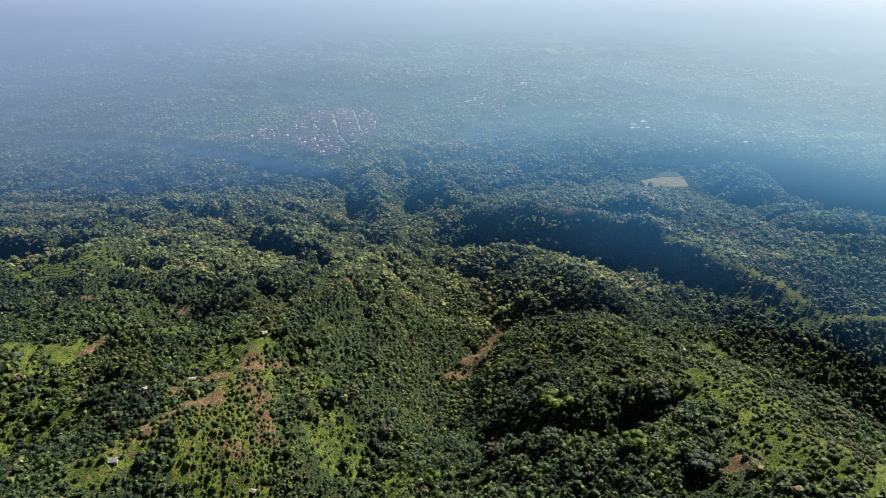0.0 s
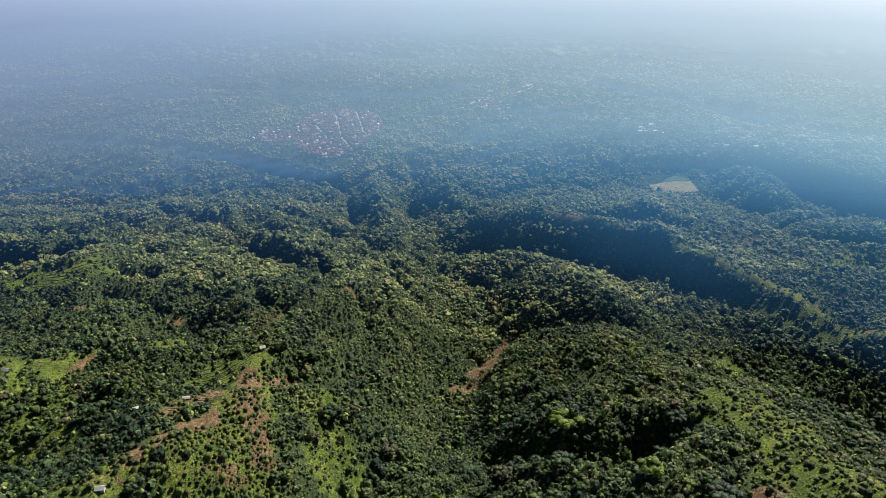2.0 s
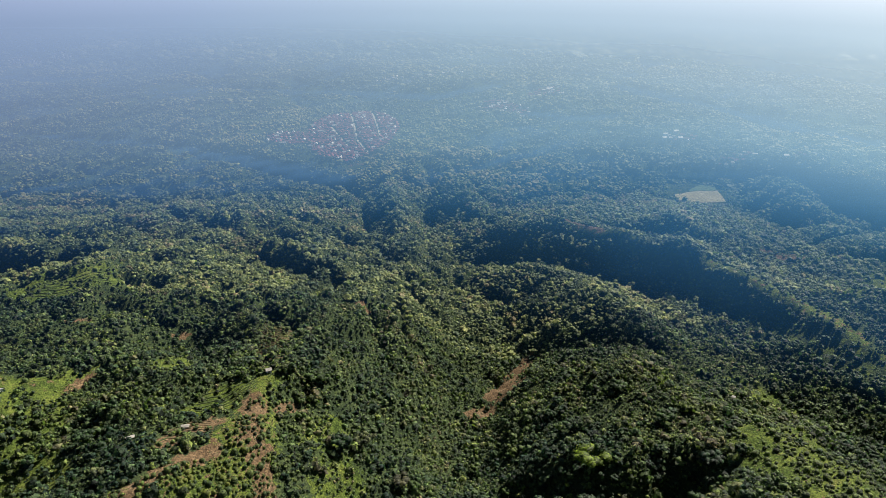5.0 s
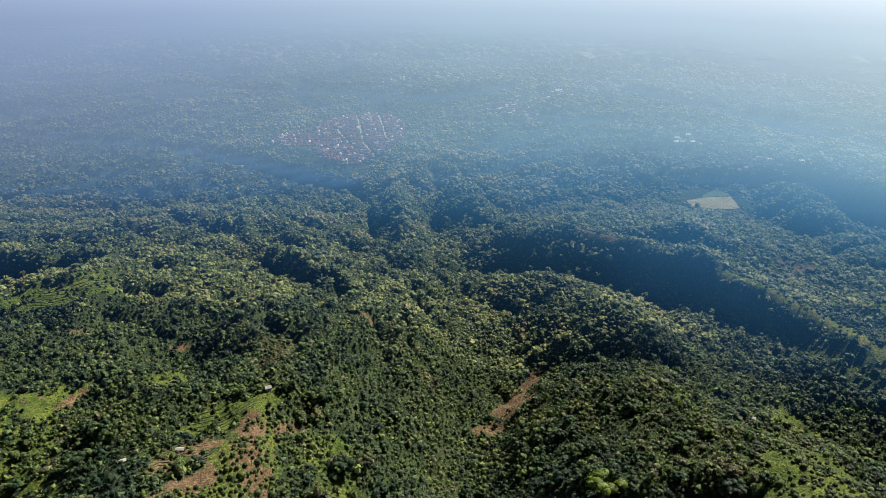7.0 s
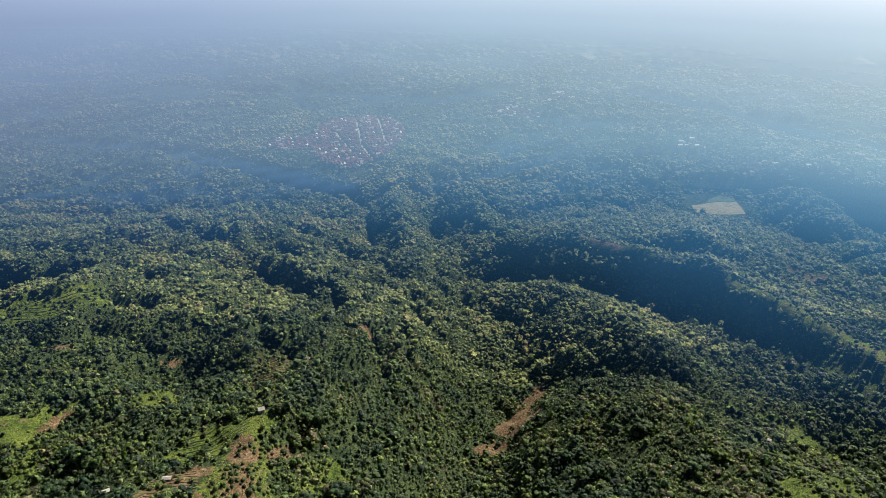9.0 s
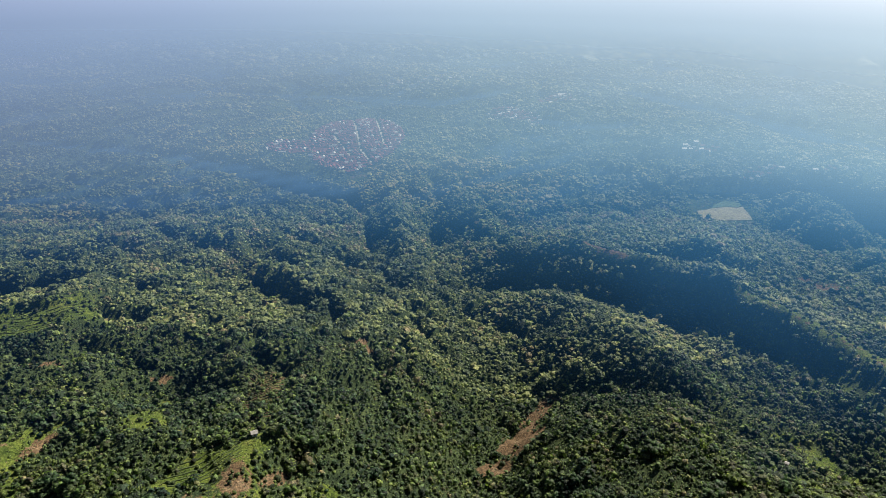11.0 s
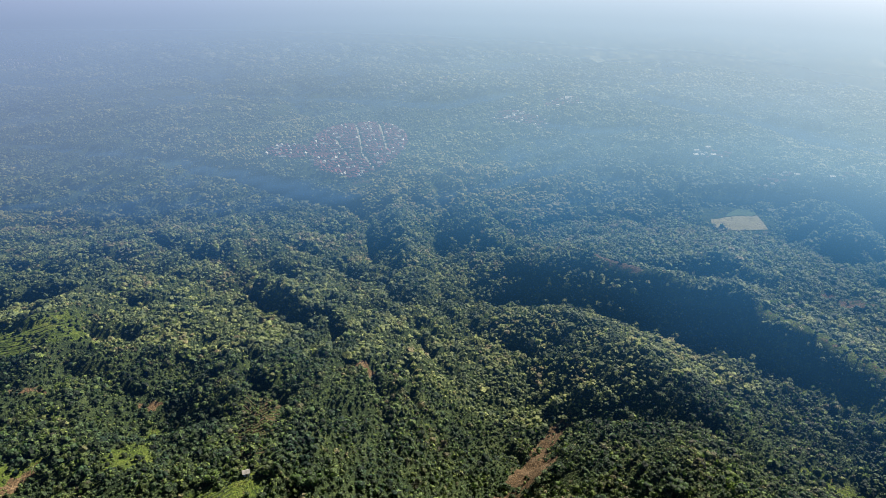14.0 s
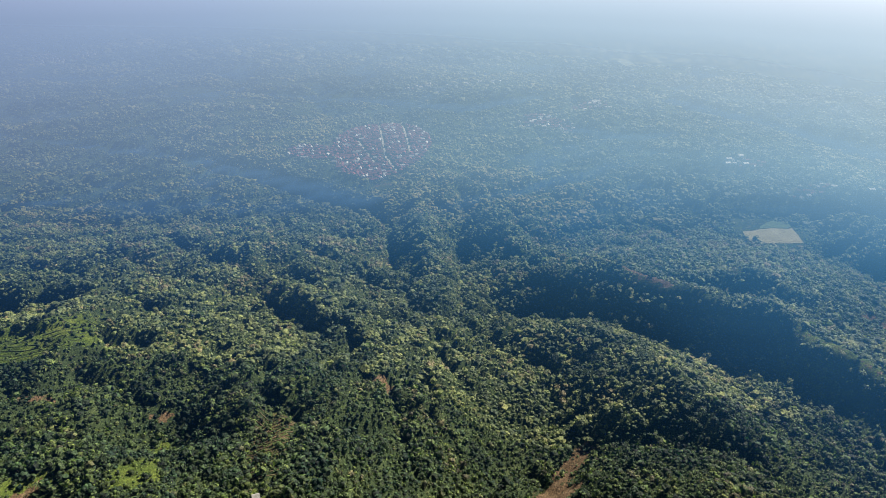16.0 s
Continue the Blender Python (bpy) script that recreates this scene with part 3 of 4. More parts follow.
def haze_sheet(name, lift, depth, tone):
    """A see-through sheet above the land, distance haze put into its colour: thicker and whiter with distance."""
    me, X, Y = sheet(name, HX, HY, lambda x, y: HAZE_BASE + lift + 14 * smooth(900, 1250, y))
    # where the blue of the shaded valley below the long ridge is painted
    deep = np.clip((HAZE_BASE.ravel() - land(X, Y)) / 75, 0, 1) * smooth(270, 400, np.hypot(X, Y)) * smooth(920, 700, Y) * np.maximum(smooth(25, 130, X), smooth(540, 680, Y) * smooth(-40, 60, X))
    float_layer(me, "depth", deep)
    m, nt = material(name)
    place = node(nt, "SeparateXYZ")
    nt.links.new(node(nt, "TexCoord").outputs["Object"], place.inputs[0])
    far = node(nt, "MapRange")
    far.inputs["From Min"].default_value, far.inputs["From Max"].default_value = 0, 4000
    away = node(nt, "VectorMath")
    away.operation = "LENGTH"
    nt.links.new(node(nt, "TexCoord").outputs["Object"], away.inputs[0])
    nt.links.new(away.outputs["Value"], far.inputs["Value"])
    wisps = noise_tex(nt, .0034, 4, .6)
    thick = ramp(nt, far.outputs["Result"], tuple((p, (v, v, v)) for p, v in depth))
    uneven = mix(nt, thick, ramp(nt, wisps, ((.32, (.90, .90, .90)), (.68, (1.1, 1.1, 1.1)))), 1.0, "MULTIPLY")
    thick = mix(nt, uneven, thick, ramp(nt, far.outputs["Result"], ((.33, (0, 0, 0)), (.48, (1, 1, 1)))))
    # extra opacity that puts the shaded valley's blue into the sheet
    shade_veil = node(nt, "MixRGB")
    shade_veil.blend_type = "ADD"
    shade_veil.inputs["Fac"].default_value = 1.0
    nt.links.new(thick, shade_veil.inputs["Color1"])
    nt.links.new(ramp(nt, attribute(nt, "depth"), ((.30, (0, 0, 0)), (1, (.055, .055, .055)))), shade_veil.inputs["Color2"])
    # sunward glow put into opacity and colour: denser and whiter to the right
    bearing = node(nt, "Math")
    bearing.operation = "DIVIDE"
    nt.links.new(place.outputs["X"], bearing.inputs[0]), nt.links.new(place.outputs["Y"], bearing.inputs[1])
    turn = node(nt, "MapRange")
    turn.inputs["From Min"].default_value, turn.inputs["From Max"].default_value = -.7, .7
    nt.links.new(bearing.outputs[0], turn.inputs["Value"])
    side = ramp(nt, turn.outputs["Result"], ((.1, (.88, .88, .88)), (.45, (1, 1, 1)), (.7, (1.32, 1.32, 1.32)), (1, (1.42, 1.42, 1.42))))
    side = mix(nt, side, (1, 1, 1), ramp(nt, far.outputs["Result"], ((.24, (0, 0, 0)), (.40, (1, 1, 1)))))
    thick = mix(nt, shade_veil.outputs["Color"], side, 1.0, "MULTIPLY")
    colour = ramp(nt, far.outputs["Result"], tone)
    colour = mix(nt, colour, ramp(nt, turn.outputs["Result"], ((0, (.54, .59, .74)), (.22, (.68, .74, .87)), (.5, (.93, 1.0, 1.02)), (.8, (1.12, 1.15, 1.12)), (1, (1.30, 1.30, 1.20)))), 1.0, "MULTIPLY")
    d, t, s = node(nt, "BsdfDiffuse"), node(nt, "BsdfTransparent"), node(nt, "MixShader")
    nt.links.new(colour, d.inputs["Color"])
    level = node(nt, "CombineXYZ", Z=1.0)
    nt.links.new(level.outputs[0], d.inputs["Normal"])
    nt.links.new(thick, s.inputs["Fac"])
    nt.links.new(t.outputs["BSDF"], s.inputs[1])
    nt.links.new(d.outputs["BSDF"], s.inputs[2])
    finish(nt, s.outputs["Shader"])
    me.materials.append(m)
    ob = tagged(new(name, me), "see-through sheet over the plain with bluish distance haze put into its colour", "haze", kind="structure")
    return ob


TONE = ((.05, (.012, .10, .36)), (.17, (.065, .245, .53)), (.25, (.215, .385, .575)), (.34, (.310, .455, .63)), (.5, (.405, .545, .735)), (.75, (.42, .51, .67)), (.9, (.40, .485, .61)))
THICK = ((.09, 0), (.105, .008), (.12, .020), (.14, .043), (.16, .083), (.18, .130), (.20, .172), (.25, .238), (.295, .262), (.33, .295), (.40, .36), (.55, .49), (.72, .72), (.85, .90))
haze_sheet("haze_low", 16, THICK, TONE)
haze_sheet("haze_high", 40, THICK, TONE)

# sheet over the valleys of the plain, their blue haze put into its colour: level with the mean of the land around
MX, MY = np.arange(-1500, 1501, 25.0), np.arange(880, 2101, 25.0)
VALLEY_LAND = land(*np.meshgrid(MX, MY))
VALLEY_TOP = spread(VALLEY_LAND, "mean", 26) + 2
me, X, Y = sheet("valley_mist", MX, MY, lambda x, y: VALLEY_TOP)
float_layer(me, "pool", np.clip((VALLEY_TOP - VALLEY_LAND).ravel() / 20, 0, 1) * smooth(920, 1020, Y) * smooth(2090, 1800, Y) * smooth(1480, 1200, np.abs(X)))
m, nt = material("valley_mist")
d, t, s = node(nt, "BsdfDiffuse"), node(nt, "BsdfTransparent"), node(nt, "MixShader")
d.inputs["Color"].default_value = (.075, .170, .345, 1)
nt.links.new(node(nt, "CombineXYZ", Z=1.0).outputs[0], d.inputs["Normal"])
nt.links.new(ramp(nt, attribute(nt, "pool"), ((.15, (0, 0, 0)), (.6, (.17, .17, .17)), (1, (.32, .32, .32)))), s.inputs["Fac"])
nt.links.new(t.outputs["BSDF"], s.inputs[1]), nt.links.new(d.outputs["BSDF"], s.inputs[2])
finish(nt, s.outputs["Shader"])
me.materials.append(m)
tagged(new("valley_mist", me), "see-through sheet with dark blue haze painted over the hollows of the plain", "mist", kind="structure")

# ---- builders of things ----
def mesh_from(name, verts, faces, mat):
    me = bpy.data.meshes.new(name)
    me.from_pydata([tuple(map(float, v)) for v in verts], [], [tuple(int(i) for i in f) for f in faces])
    me.update()
    me.materials.append(mat)
    return me


def part(name, me, parent, label=""):
    ob = new(name, me)
    ob.parent = parent
    return tagged(ob, label)


def crown_mesh(name, seed, leaves, lobes, size, mat, flat=.72, **heart):
    v, q = crown_template(np.random.default_rng(seed), leaves, lobes, size, flat, **heart)
    me = mesh_from(name, v, [f[:3] if f[2] == f[3] else f for f in q], mat)
    me.polygons.foreach_set("use_smooth", np.ones(len(me.polygons), bool))
    return me


def limb(verts, faces, a, b, ra, rb, sides=6):
    """A tapered branch from a to b."""
    a, b = Vector(a), Vector(b)
    d = (b - a).normalized()
    u = d.orthogonal().normalized()
    w = d.cross(u)
    i = len(verts)
    for p, r in ((a, ra), (b, rb)):
        for k in range(sides):
            t = 2 * math.pi * k / sides
            verts.append(p + (u * math.cos(t) + w * math.sin(t)) * r)
    for k in range(sides):
        n = (k + 1) % sides
        faces.append((i + k, i + n, i + sides + n, i + sides + k))


def trunk_mesh(name, seed, limbs=4):
    """A tapered trunk with spread limbs, 1 high to the crown's top."""
    rng = random.Random(seed)
    verts, faces = [], []
    fork = (rng.uniform(-.03, .03), rng.uniform(-.03, .03), .34)
    limb(verts, faces, (0, 0, -.06), fork, .034, .024, 7)
    for k in range(limbs):
        a = 2 * math.pi * (k + rng.uniform(-.3, .3)) / limbs
        tip = (.26 * math.cos(a), .26 * math.sin(a), rng.uniform(.5, .66))
        limb(verts, faces, fork, tip, .018, .006, 5)
    return mesh_from(name, verts, faces, BARK)


GX, GY = lines(-420, 420, 4.5, 0, 6500), lines(150, 900, 4.5, 0, 6500)
GZ = np.empty(len(gx) * 3, np.float32)
ground_mesh.vertices.foreach_get("co", GZ)
GZ = GZ.reshape(len(GY), len(GX), 3)[:, :, 2]


def ground_z(x, y):
    """Height of the ground sheet, between its grid points."""
    i, j = int(np.searchsorted(GX, x)) - 1, int(np.searchsorted(GY, y)) - 1
    u, v = (x - GX[i]) / (GX[i + 1] - GX[i]), (y - GY[j]) / (GY[j + 1] - GY[j])
    return float((GZ[j, i] * (1 - u) + GZ[j, i + 1] * u) * (1 - v) + (GZ[j + 1, i] * (1 - u) + GZ[j + 1, i + 1] * u) * v)


# ---- single trees of the near slopes ----
CROWNS = [crown_mesh("crown", 400 + k, 230, 9, .052, TREE_LEAF, .8, sides=5, big=.19) for k in range(6)]
BRIGHT_LEAF = leaf_material("bright_leaves", ((0, (.12, .19, .02)), (1, (.17, .23, .03))), by_object=True)
BIG_CROWNS = [crown_mesh("crown", 420 + k, 1100, 18, .026, m, .8, sides=6, spread_out=.33, big=.15) for k, m in enumerate((TREE_LEAF, BRIGHT_LEAF))]
TRUNKS = [trunk_mesh("trunk", 440 + k, 4 + k) for k in range(3)]


def tree(x, y, wide, high, crown, trunk, turn, label, group=""):
    base = new("tree")
    base.matrix_basis = pose(x, y, ground_z(x, y) - .1, 0, 0, turn) @ Matrix.Diagonal((wide, wide, high, 1))
    c = part("crown", crown, base)
    c.matrix_basis = pose(0, 0, .18)
    part("trunk", trunk, base)
    return tagged(base, label, "tree", group)


rng = random.Random(11)
# the big ones that stand out
for x, y, wide, high, kind in ((70, 345, 21, 14, 1), (121, 247, 17, 12, 0), (96, 272, 13, 10, 1), (66, 388, 12, 10, 0), (116, 372, 12, 11, 0),
                               (-70, 356, 13, 12, 0), (-60, 366, 12, 12, 0), (-92, 396, 13, 11, 0), (60, 300, 13, 10, 0), (-6, 300, 11, 9, 1),
                               (128, 330, 13, 11, 0), (236, 340, 14, 11, 0), (214, 300, 13, 10, 0), (-36, 352, 12, 10, 0), (-198, 326, 11, 9, 0),
                               (30, 312, 12, 10, 0), (112, 300, 12, 10, 0), (100, 420, 12, 9, 0), (128, 416, 11, 9, 1)):
    tree(x, y, wide, high, BIG_CROWNS[kind], TRUNKS[2], rng.uniform(0, 360),
         "large spreading tree with a pale lime-green crown" if kind else "large dark green broadleaf tree with a lumpy crown", "large trees on the near slopes")
# thin pale trees on the shaded face of the long ridge
PALE_LEAF = leaf_material("pale_leaves", ((0, (.26, .26, .17)), (1, (.34, .32, .24))), by_object=True)
PALE_CROWN = crown_mesh("crown", 430, 260, 9, .045, PALE_LEAF, .9, sides=4, spread_out=.34, big=.11)
for x, y in ((179, 549), (197, 506), (121, 659), (154, 615)):
    tree(x, y, rng.uniform(7, 9), rng.uniform(10, 13), PALE_CROWN, TRUNKS[0], rng.uniform(0, 360), "tall thin tree with a pale grey-green crown on a shaded slope", "pale trees on the shaded slope")
TX, TY, trng = scatter(111, 205, 430, 5.0, 270, 40)
for k in trng.permutation(len(TX))[:250]:
    x, y = float(TX[k]), float(TY[k])
    wide = rng.uniform(4.5, 8.5)
    tree(x, y, wide, wide * rng.uniform(.75, 1.15), rng.choice(CROWNS), rng.choice(TRUNKS), rng.uniform(0, 360), "green broadleaf tree rising out of the thicket", "trees of the near slopes")

# ---- round shrubs of the cleared slopes ----
SHRUBS = [crown_mesh("shrub", 460 + k, 60, 1, .065, SHRUB_LEAF, .95, sides=8) for k in range(5)]
SHRUB_PLOTS = []


def shrubs_over(*plot):
    """x, y, half length, half width, turn in degrees, how many."""
    SHRUB_PLOTS.append(plot)


shrubs_over(-104, 318, 58, 19, 96, 330)
shrubs_over(-99, 276, 32, 24, 90, 240)
shrubs_over(-124, 288, 24, 14, 60, 90)
shrubs_over(-150, 268, 34, 14, 60, 70)
shrubs_over(-136, 366, 24, 8, 42, 22)
shrubs_over(-150, 322, 24, 8, 58, 40)
shrubs_over(166, 312, 50, 24, 102, 260)
shrubs_over(184, 360, 38, 12, 100, 80)
shrubs_over(166, 252, 38, 26, 98, 190)
shrubs_over(-130, 440, 42, 12, 98, 110)
shrubs_over(-322, 536, 40, 24, 25, 150)
shrubs_over(-186, 408, 13, 16, 20, 26)
shrubs_over(-197, 452, 9, 12, 20, 18)
shrubs_over(20, 468, 21, 9, 12, 16)
shrubs_over(284, 640, 20, 8, 120, 22)
shrubs_over(250, 546, 90, 6, 110, 80)
shrubs_over(170, 664, 70, 8, 132, 50)
shrubs_over(210, 556, 80, 16, 109, 60)
shrubs_over(-238, 338, 30, 16, 80, 90)
shrubs_over(-230, 330, 40, 24, 70, 110)
shrubs_over(-268, 372, 30, 9, 0, 12)


spots = []
for cx, cy, a, b, turn, count in SHRUB_PLOTS:
    c, s = math.cos(radians(turn)), math.sin(radians(turn))
    tries = 0
    while count and tries < 5000:
        tries += 1
        r, t = math.sqrt(rng.random()), rng.uniform(0, 2 * math.pi)
        u, v = a * r * math.cos(t), b * r * math.sin(t)
        x, y = cx + u * c - v * s, cy + u * s + v * c
        wide = rng.choice((1.2, 1.8, 2.2, 2.6, 2.9, 3.2, 4.4)) * rng.uniform(.85, 1.15)
        if float(waves(np.array([x]), np.array([y]), 26, 61, 2)[0]) > rng.uniform(-.9, .25) and all((x - p) ** 2 + (y - q) ** 2 > (.38 * (wide + w)) ** 2 for p, q, w in spots):
            spots.append((x, y, wide))
            count -= 1
spots.sort(key=lambda p: abs(p[0] + 104) * .5 + abs(p[1] - 300))
for k, (x, y, wide) in enumerate(spots[:300]):
    ob = new("shrub", SHRUBS[k % 5])
    ob.matrix_basis = pose(x, y, ground_z(x, y) - .1 * wide, 0, 0, rng.uniform(0, 360)) @ Matrix.Diagonal((wide, wide, wide * rng.uniform(.7, 1.0), 1))
    tagged(ob, "round dark green shrub on a cleared hillside", "shrub", "round shrubs on the cleared hillside")
rest = np.array(spots[300:])
nrng = np.random.default_rng(77)
woods("shrubs", [crown_template(nrng, 34, 1, .075, .95, 7) for _ in range(5)],
      (rest[:, 0], rest[:, 1], land(rest[:, 0], rest[:, 1]) - .1 * rest[:, 2], rest[:, 2], rest[:, 2] * .85, nrng.uniform(.1, .62, len(rest)), nrng.integers(0, 5, len(rest))),
      "round green shrubs dotted over grassy slopes", 78, SHRUB_MASS)


# ---- grass tufts on the open ground ----
def tufts(name, seed, count, label):
    r = np.random.default_rng(seed)
    X, Y = r.uniform(-300, 260, count * 6), r.uniform(200, 480, count * 6)
    g, s, t = patch_levels(X, Y)
    keep = r.uniform(0, 1, len(X)) < np.clip(g - .5 * s, 0, 1) * (1 - t)
    X, Y = X[keep][:count], Y[keep][:count]
    n = len(X)
    size = r.uniform(.4, 1.15, n)
    return woods(name, [crown_template(r, 4, 1, .3, .6, 4) for _ in range(4)], (X, Y, land(X, Y) - .1, size, size * .6, np.clip(r.normal(.66, .12, n), 0, 1), r.integers(0, 4, n)), label, seed + 1)


tufts("grass_tufts", 91, 10500, "tufts of bright green grass on the cleared slopes")


# ---- huts ----
def box(verts, faces, x0, y0, z0, x1, y1, z1):
    i = len(verts)
    verts += [(x, y, z) for z in (z0, z1) for x, y in ((x0, y0), (x1, y0), (x1, y1), (x0, y1))]
    faces += [tuple(i + k for k in f) for f in ((3, 2, 1, 0), (4, 5, 6, 7), (0, 1, 5, 4), (1, 2, 6, 5), (2, 3, 7, 6), (3, 0, 4, 7))]


def box_mesh(name, mat, *sizes):
    v, f = [], []
    for s in sizes:
        box(v, f, *s)
    return mesh_from(name, v, f, mat)


def gable_roof(name, mat, lx, ly, z0, rise, thick=.12, over=.45):
    """Two sloping sheets with thickness, ridge along x."""
    v, f = [], []
    x, y = lx / 2 + over, ly / 2 + over
    drop = rise * over / (ly / 2)
    for side in (-1, 1):
        i = len(v)
        a, b = (side * y, z0 - drop), (0, z0 + rise)
        for px in (-x, x):
            v += [(px, a[0], a[1]), (px, b[0], b[1]), (px, b[0], b[1] + thick), (px, a[0], a[1] + thick)]
        q = ((0, 1, 2, 3), (7, 6, 5, 4), (0, 4, 5, 1), (1, 5, 6, 2), (2, 6, 7, 3), (3, 7, 4, 0))
        f += [tuple(i + k for k in (t if side < 0 else t[::-1])) for t in q]
    return mesh_from(name, v, f, mat)


def wall_mesh(name, mat, lx, ly, h, rise):
    """A house body with its gables, sunk a little into the slope."""
    x, y = lx / 2, ly / 2
    v = [(-x, -y, -2), (x, -y, -2), (x, y, -2), (-x, y, -2), (-x, -y, h), (x, -y, h), (x, y, h), (-x, y, h), (-x, 0, h + rise), (x, 0, h + rise)]
    f = [(0, 1, 5, 4), (2, 3, 7, 6), (1, 2, 6, 9, 5), (3, 0, 4, 8, 7), (3, 2, 1, 0)]
    return mesh_from(name, v, f, mat)


def house_kind(lx, ly, h, rise, wall, roof):
    return dict(wall=wall_mesh("wall", wall, lx, ly, h, rise), roof=gable_roof("roof", roof, lx, ly, h, rise),
                door=box_mesh("door", WOOD, (-.45, -ly / 2 - .05, 0, .45, -ly / 2 + .02, min(2.0, h - .2))),
                window=box_mesh("window", WOOD, (-.4, -ly / 2 - .04, 1.0, .4, -ly / 2 + .02, min(1.8, h - .25))), lx=lx)


def house(kind, x, y, turn, label, group, name="house", category="house", openings=True):
    base = new(name)
    base.matrix_basis = pose(x, y, ground_z(x, y) + .1, 0, 0, turn)
    part("wall", kind["wall"], base)
    part("roof", kind["roof"], base)
    if openings:
        part("door", kind["door"], base)
        w = part("window", kind["window"], base)
        w.matrix_basis = pose(kind["lx"] * .3, 0, 0)
    return tagged(base, label, category, group)


HUT = house_kind(2.8, 2.3, 1.9, .8, WHITE_WALL, TIN)
SHED = house_kind(3.4, 1.5, 1.3, .35, WOOD, TIN)
TENT = house_kind(3.6, 2.4, 1.1, .9, TARP, TARP)
house(HUT, -118, 389, 25, "small white hut with a shiny tin roof on the hilltop", "", "hut", "hut")
house(TENT, -266, 362, -10, "white tarpaulin-roofed hut beside a cleared field", "", "hut", "hut")
house(TENT, -157, 254, 10, "low white shelter on a grassy spur", "", "hut", "hut")
house(SHED, -145, 329, 8, "long low shed with a white roof beside garden terraces", "", "shed", "shed")
house(SHED, -170, 320, 35, "small white-roofed shed at the edge of the thicket", "", "shed", "shed")
house(HUT, 352, 534, 30, "white hut among trees behind the ridge", "", "hut", "hut")
house(SHED, 170, 411, -30, "small white shed on the bushy spur", "", "shed", "shed")
house(SHED, -96, 545, 40, "tin-roofed shed in the hillside woods", "", "shed", "shed")
house(SHED, -98, 268, -20, "low white shelter at the foot of the cleared slope", "", "shed", "shed")

# ---- villages of the plain ----
KINDS = [house_kind(lx, ly, h, r, w, t) for lx, ly, h, r, w, t in ((5.4, 4, 2.6, 1.2, WOOD, RUST), (6.4, 4.6, 2.8, 1.3, WOOD, RUST), (4.6, 3.6, 2.6, 1.0, WOOD, RUST), (5.2, 3.8, 2.6, 1.0, WHITE_WALL, TIN), (7.0, 4.4, 2.8, 1.2, WHITE_WALL, TIN), (8.0, 5.5, 3.2, 1.5, WHITE_WALL, TIN))]
VILLAGE_ROOMS, HOMES = [], []


def settle(cx, cy, a, b, turn, count, gap, tin, group, seed, lanes=()):
    """Houses scattered over an oval, in loose rows, clear of the lanes."""
    r = random.Random(seed)
    c, s = math.cos(radians(turn)), math.sin(radians(turn))
    tries = 0
    while count and tries < 20000:
        tries += 1
        q, t = math.sqrt(r.random()), r.uniform(0, 2 * math.pi)
        u, v = a * q * math.cos(t), b * q * math.sin(t)
        x, y = cx + u * c - v * s, cy + u * s + v * c
        if any((x - p) ** 2 + (y - o) ** 2 < gap ** 2 for p, o in VILLAGE_ROOMS):
            continue
        if any(abs((x - ax) * (by - ay) - (y - ay) * (bx - ax)) / math.hypot(bx - ax, by - ay) < 5 and min(ay, by) - 4 < y < max(ay, by) + 4 for ax, ay, bx, by in lanes):
            continue
        VILLAGE_ROOMS.append((x, y))
        bright = r.random() < tin
        kind = KINDS[4] if bright and cy > 1500 else KINDS[r.choice((3, 4)) if bright else r.choice((0, 1, 2))]
        HOMES.append((y, x, kind, r.choice((8, 98)) + r.uniform(-12, 12), bright, group))
        count -= 1


LANES = ((-214, 1300, -178, 1150), (-176, 1310, -142, 1160), (-178, 1150, -150, 1090), (-230, 1200, -190, 1130))
settle(-190, 1182, 76, 104, 0, 640, 5.2, .16, "houses of the hillside village", 5, LANES)
settle(-288, 1156, 44, 24, -8, 90, 6.0, .2, "houses of the hillside village", 6)
settle(70, 1298, 46, 26, 0, 64, 7, .32, "houses of a hamlet in the haze", 7)
settle(152, 1392, 36, 24, 20, 30, 8, .4, "houses of a hamlet in the haze", 8)
settle(334, 1112, 28, 10, 10, 26, 7, .35, "houses of a hamlet on the bench", 9)
settle(392, 1014, 36, 10, 30, 24, 7, .35, "houses of a hamlet on the bench", 10)
settle(-100, 1590, 100, 20, 0, 30, 11, .7, "houses of a far hamlet", 12)
settle(-1235, 2070, 95, 80, 0, 150, 10, .6, "houses of a far village", 13)
settle(480, 1000, 30, 10, 0, 6, 12, .6, "houses of a hamlet on the bench", 14)
settle(160, 2500, 60, 30, 0, 6, 18, 1, "houses of a far hamlet", 15)
settle(800, 2780, 60, 30, 0, 5, 18, 1, "houses of a far hamlet", 16)
HOMES.sort(key=lambda h: h[0])
for y, x, kind, turn, bright, group in HOMES[:290]:
    house(kind, x, y, turn, "village house with a pale tin roof" if bright else "village house with a dull reddish-brown roof", group, openings=False)
# the farther houses, joined
v, f, slots = [], [], []
SLOTS = [WHITE_WALL, WOOD, RUST, TIN]
for y, x, kind, turn, bright, group in HOMES[290:]:
    m = pose(x, y, ground_z(x, y) + .1, 0, 0, turn)
    for me in (kind["wall"], kind["roof"]):
        i = len(v)
        v += [tuple(m @ q.co) for q in me.vertices]
        f += [tuple(i + k for k in p.vertices) for p in me.polygons]
        slots += [SLOTS.index(me.materials[0])] * len(me.polygons)
me = mesh_from("far_houses", v, f, WHITE_WALL)
for mat in SLOTS[1:]:
    me.materials.append(mat)
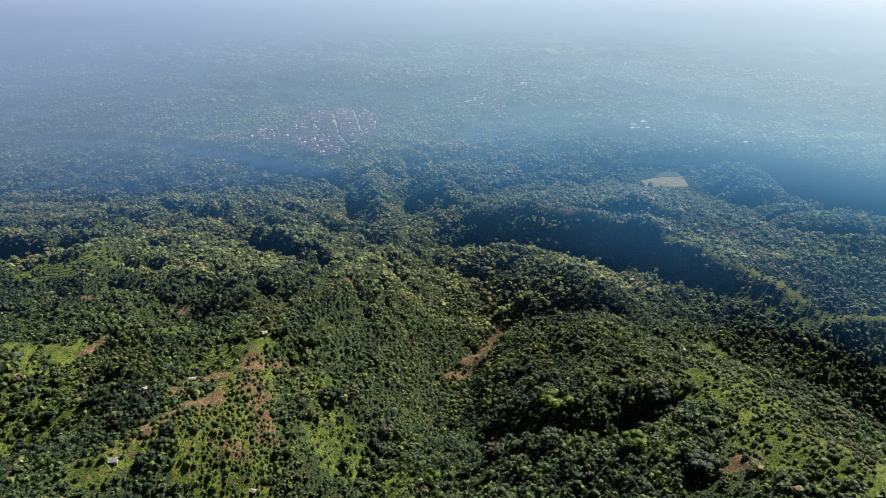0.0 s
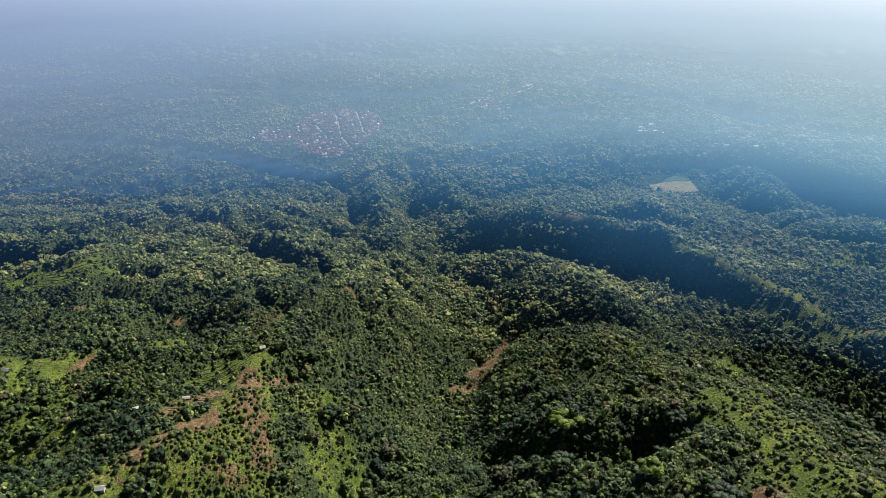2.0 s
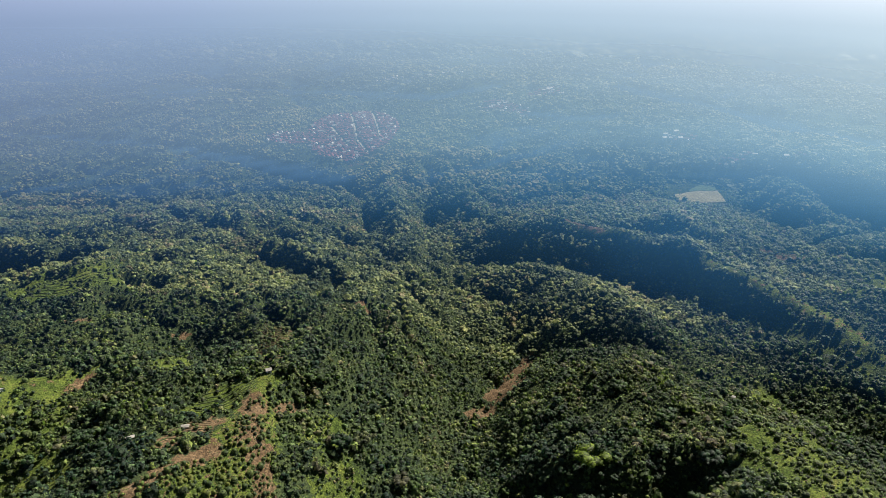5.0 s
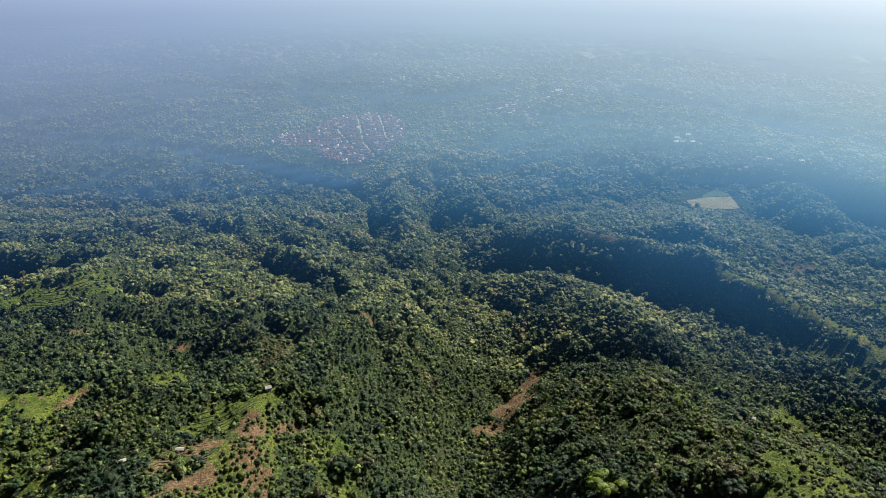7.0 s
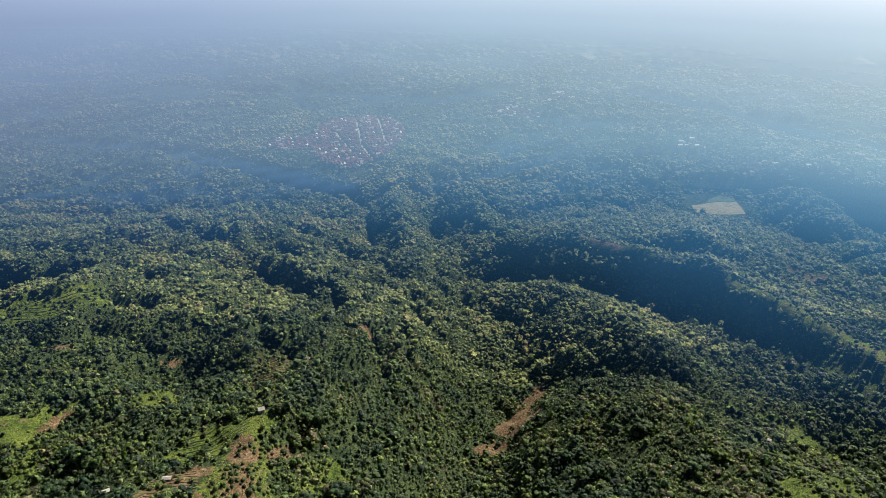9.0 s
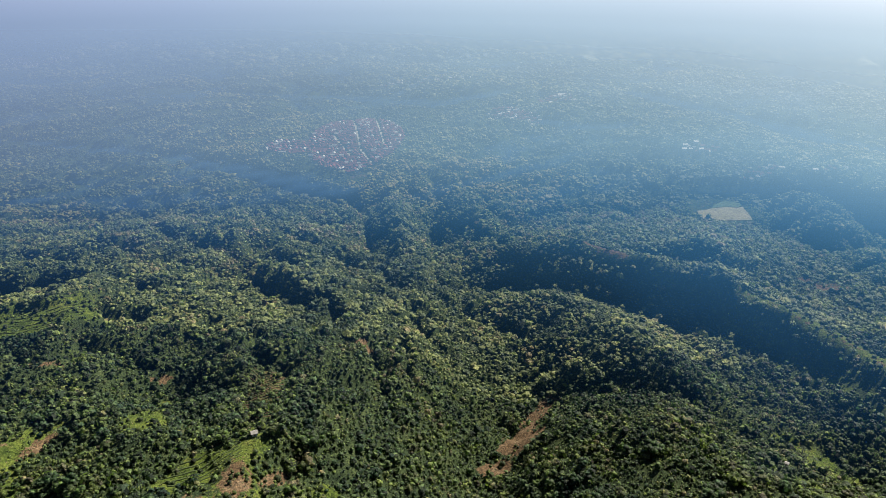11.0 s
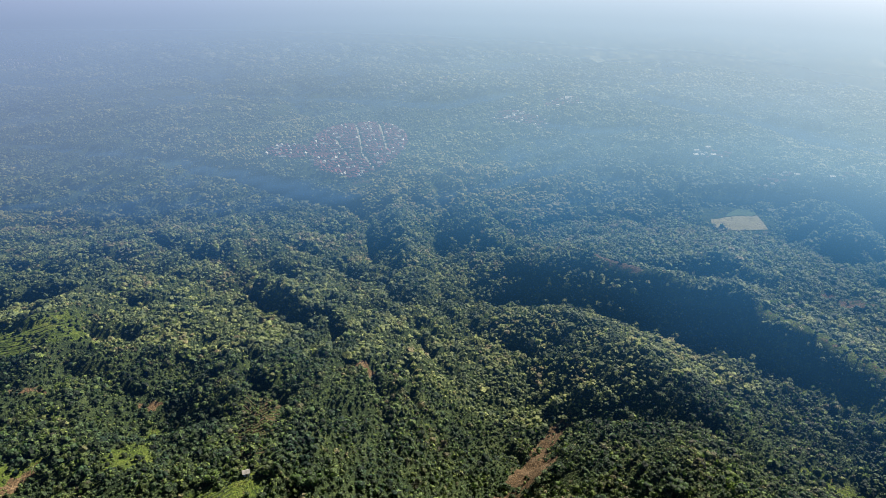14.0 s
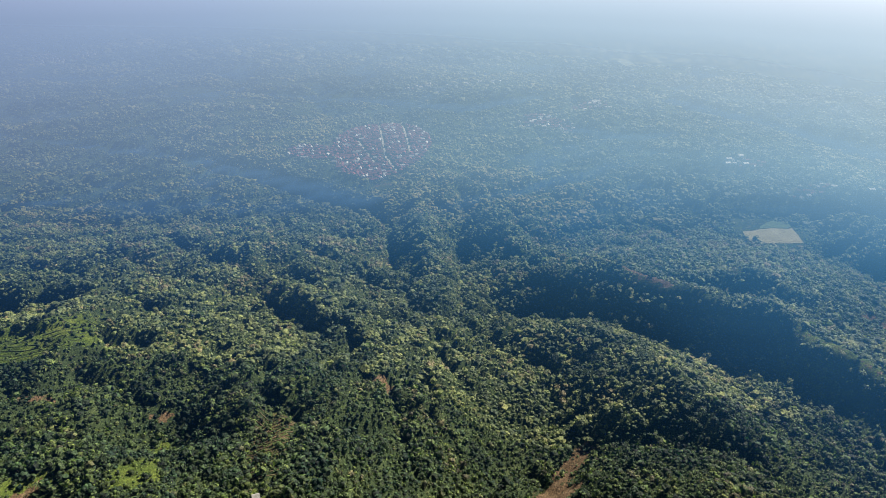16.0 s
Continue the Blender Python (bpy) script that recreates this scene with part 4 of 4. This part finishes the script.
me.polygons.foreach_set("material_index", np.array(slots, np.int32))
tagged(new("far_houses", me), "hazy far houses with tin and brown roofs", "houses", kind="stuff")


def ribbon(name, points, width, lift, mat, label, category):
    """A strip of road draped over the land, with thickness."""
    v, f = [], []
    for (ax, ay), (bx, by) in zip(points, points[1:]):
        n = max(2, int(math.hypot(bx - ax, by - ay) / 6))
        for k in range(n + 1):
            t = k / n
            x, y = ax + (bx - ax) * t, ay + (by - ay) * t
            dx, dy = bx - ax, by - ay
            d = math.hypot(dx, dy)
            nx, ny = -dy / d * width / 2, dx / d * width / 2
            z = max(ground_z(x + nx, y + ny), ground_z(x - nx, y - ny), ground_z(x, y)) + lift
            i = len(v)
            v += [(x + nx, y + ny, z), (x - nx, y - ny, z), (x - nx, y - ny, z - 2), (x + nx, y + ny, z - 2)]
            if k:
                f += [(i - 4, i, i + 1, i - 3), (i - 3, i + 1, i + 2, i - 2), (i - 1, i + 3, i, i - 4)]
    return tagged(new(name, mesh_from(name, v, f, mat)), label, category, kind="structure")


PALE = plain_material("pale_dust", ((.3, (.38, .33, .25)), (.7, (.52, .47, .37))), .1, .95, .2)
for ax, ay, bx, by in LANES:
    ribbon("road", ((ax, ay), (bx, by)), 3, .3, PALE, "pale dusty village lane between the houses", "lane")


# ---- the tan field ----
def field(name, corners, mat, label, z):
    v = [(x, y, z) for x, y in corners] + [(x, y, z - 3) for x, y in corners]
    n = len(corners)
    f = [tuple(range(n))] + [(k, n + k, n + (k + 1) % n, (k + 1) % n) for k in range(n)]
    f = [f[0]] + [t[::-1] for t in f[1:]]
    return tagged(new(name, mesh_from(name, v, f[:1] + [t[::-1] for t in f[1:]], mat)), label, "field", kind="structure")


FZ = ground_z(312, 925) + .6
field("field", ((281, 926), (279, 908), (282, 893), (300, 895), (322, 897), (341, 900), (343, 920), (344, 944), (336, 940), (320, 941), (302, 935), (292, 929)), STUBBLE, "dry tan stubble field among the trees", FZ)
field("crop_field", ((303, 936.5), (320, 942), (336, 941), (344, 947), (345, 958), (334, 969), (320, 958), (308, 946)), GREEN_CROP, "pale green strip of young crop beside the stubble", FZ + .1)


# ---- terraced rows on the plots ----
def crop_rows(cx, cy, length, turn, rows, gap, mat, label, bend=0.0):
    base = new("terraced_plot")
    base.matrix_basis = pose(cx, cy, ground_z(cx, cy))
    c, s = math.cos(radians(turn)), math.sin(radians(turn))
    z0 = ground_z(cx, cy)
    for k in range(rows):
        off = (k - (rows - 1) / 2) * gap
        v, f = [], []
        n = 14
        for i in range(n + 1):
            u = (i / n - .5) * length * (1 - .25 * abs(k / max(1, rows - 1) - .5))
            w = off + bend * (u / length) ** 2 * 4
            x, y = cx + u * c - w * s, cy + u * s + w * c
            z = ground_z(x, y) - z0
            h, b = .34 + .14 * math.sin(i * 2.3 + k), .5
            for dw, dz in ((-b, -.3), (-b * .5, h), (b * .5, h), (b, -.3)):
                v.append((x - cx - dw * s, y - cy + dw * c, z + dz))
            if i:
                j = len(v) - 8
                f += [(j + q, j + q + 1, j + q + 5, j + q + 4) for q in range(3)]
        part("planted_bank", mesh_from("planted_bank", v, f, mat), base)
    return tagged(base, label, "terrace", "terraced plots")


HEDGE = plain_material("hedge_row", ((.3, (.030, .050, .014)), (.7, (.075, .110, .026))), 1.2, .9, .5)
BED = plain_material("garden_bed", ((.3, (.075, .056, .028)), (.7, (.15, .115, .06))), 1.0, .95, .5)
crop_rows(-142, 326, 24, 20, 9, 2.4, BED, "brown garden terraces of turned soil beside the shed")
crop_rows(-157, 322, 34, 58, 6, 3.2, HEDGE, "narrow green terraces along the hillside", 3)
crop_rows(-130, 440, 25, 10, 22, 3.6, BED, "brown hillside plot ruled with rows of stubble", 4)
crop_rows(-322, 530, 70, 22, 10, 4.2, HEDGE, "curved green terraces on a hillside", 8)
crop_rows(-318, 560, 50, 22, 5, 4.2, HEDGE, "curved green terraces on a hillside", 8)

crop_rows(-137, 366, 40, 42, 6, 2.8, HEDGE, "low green planted rows along a grassy crest", 2)
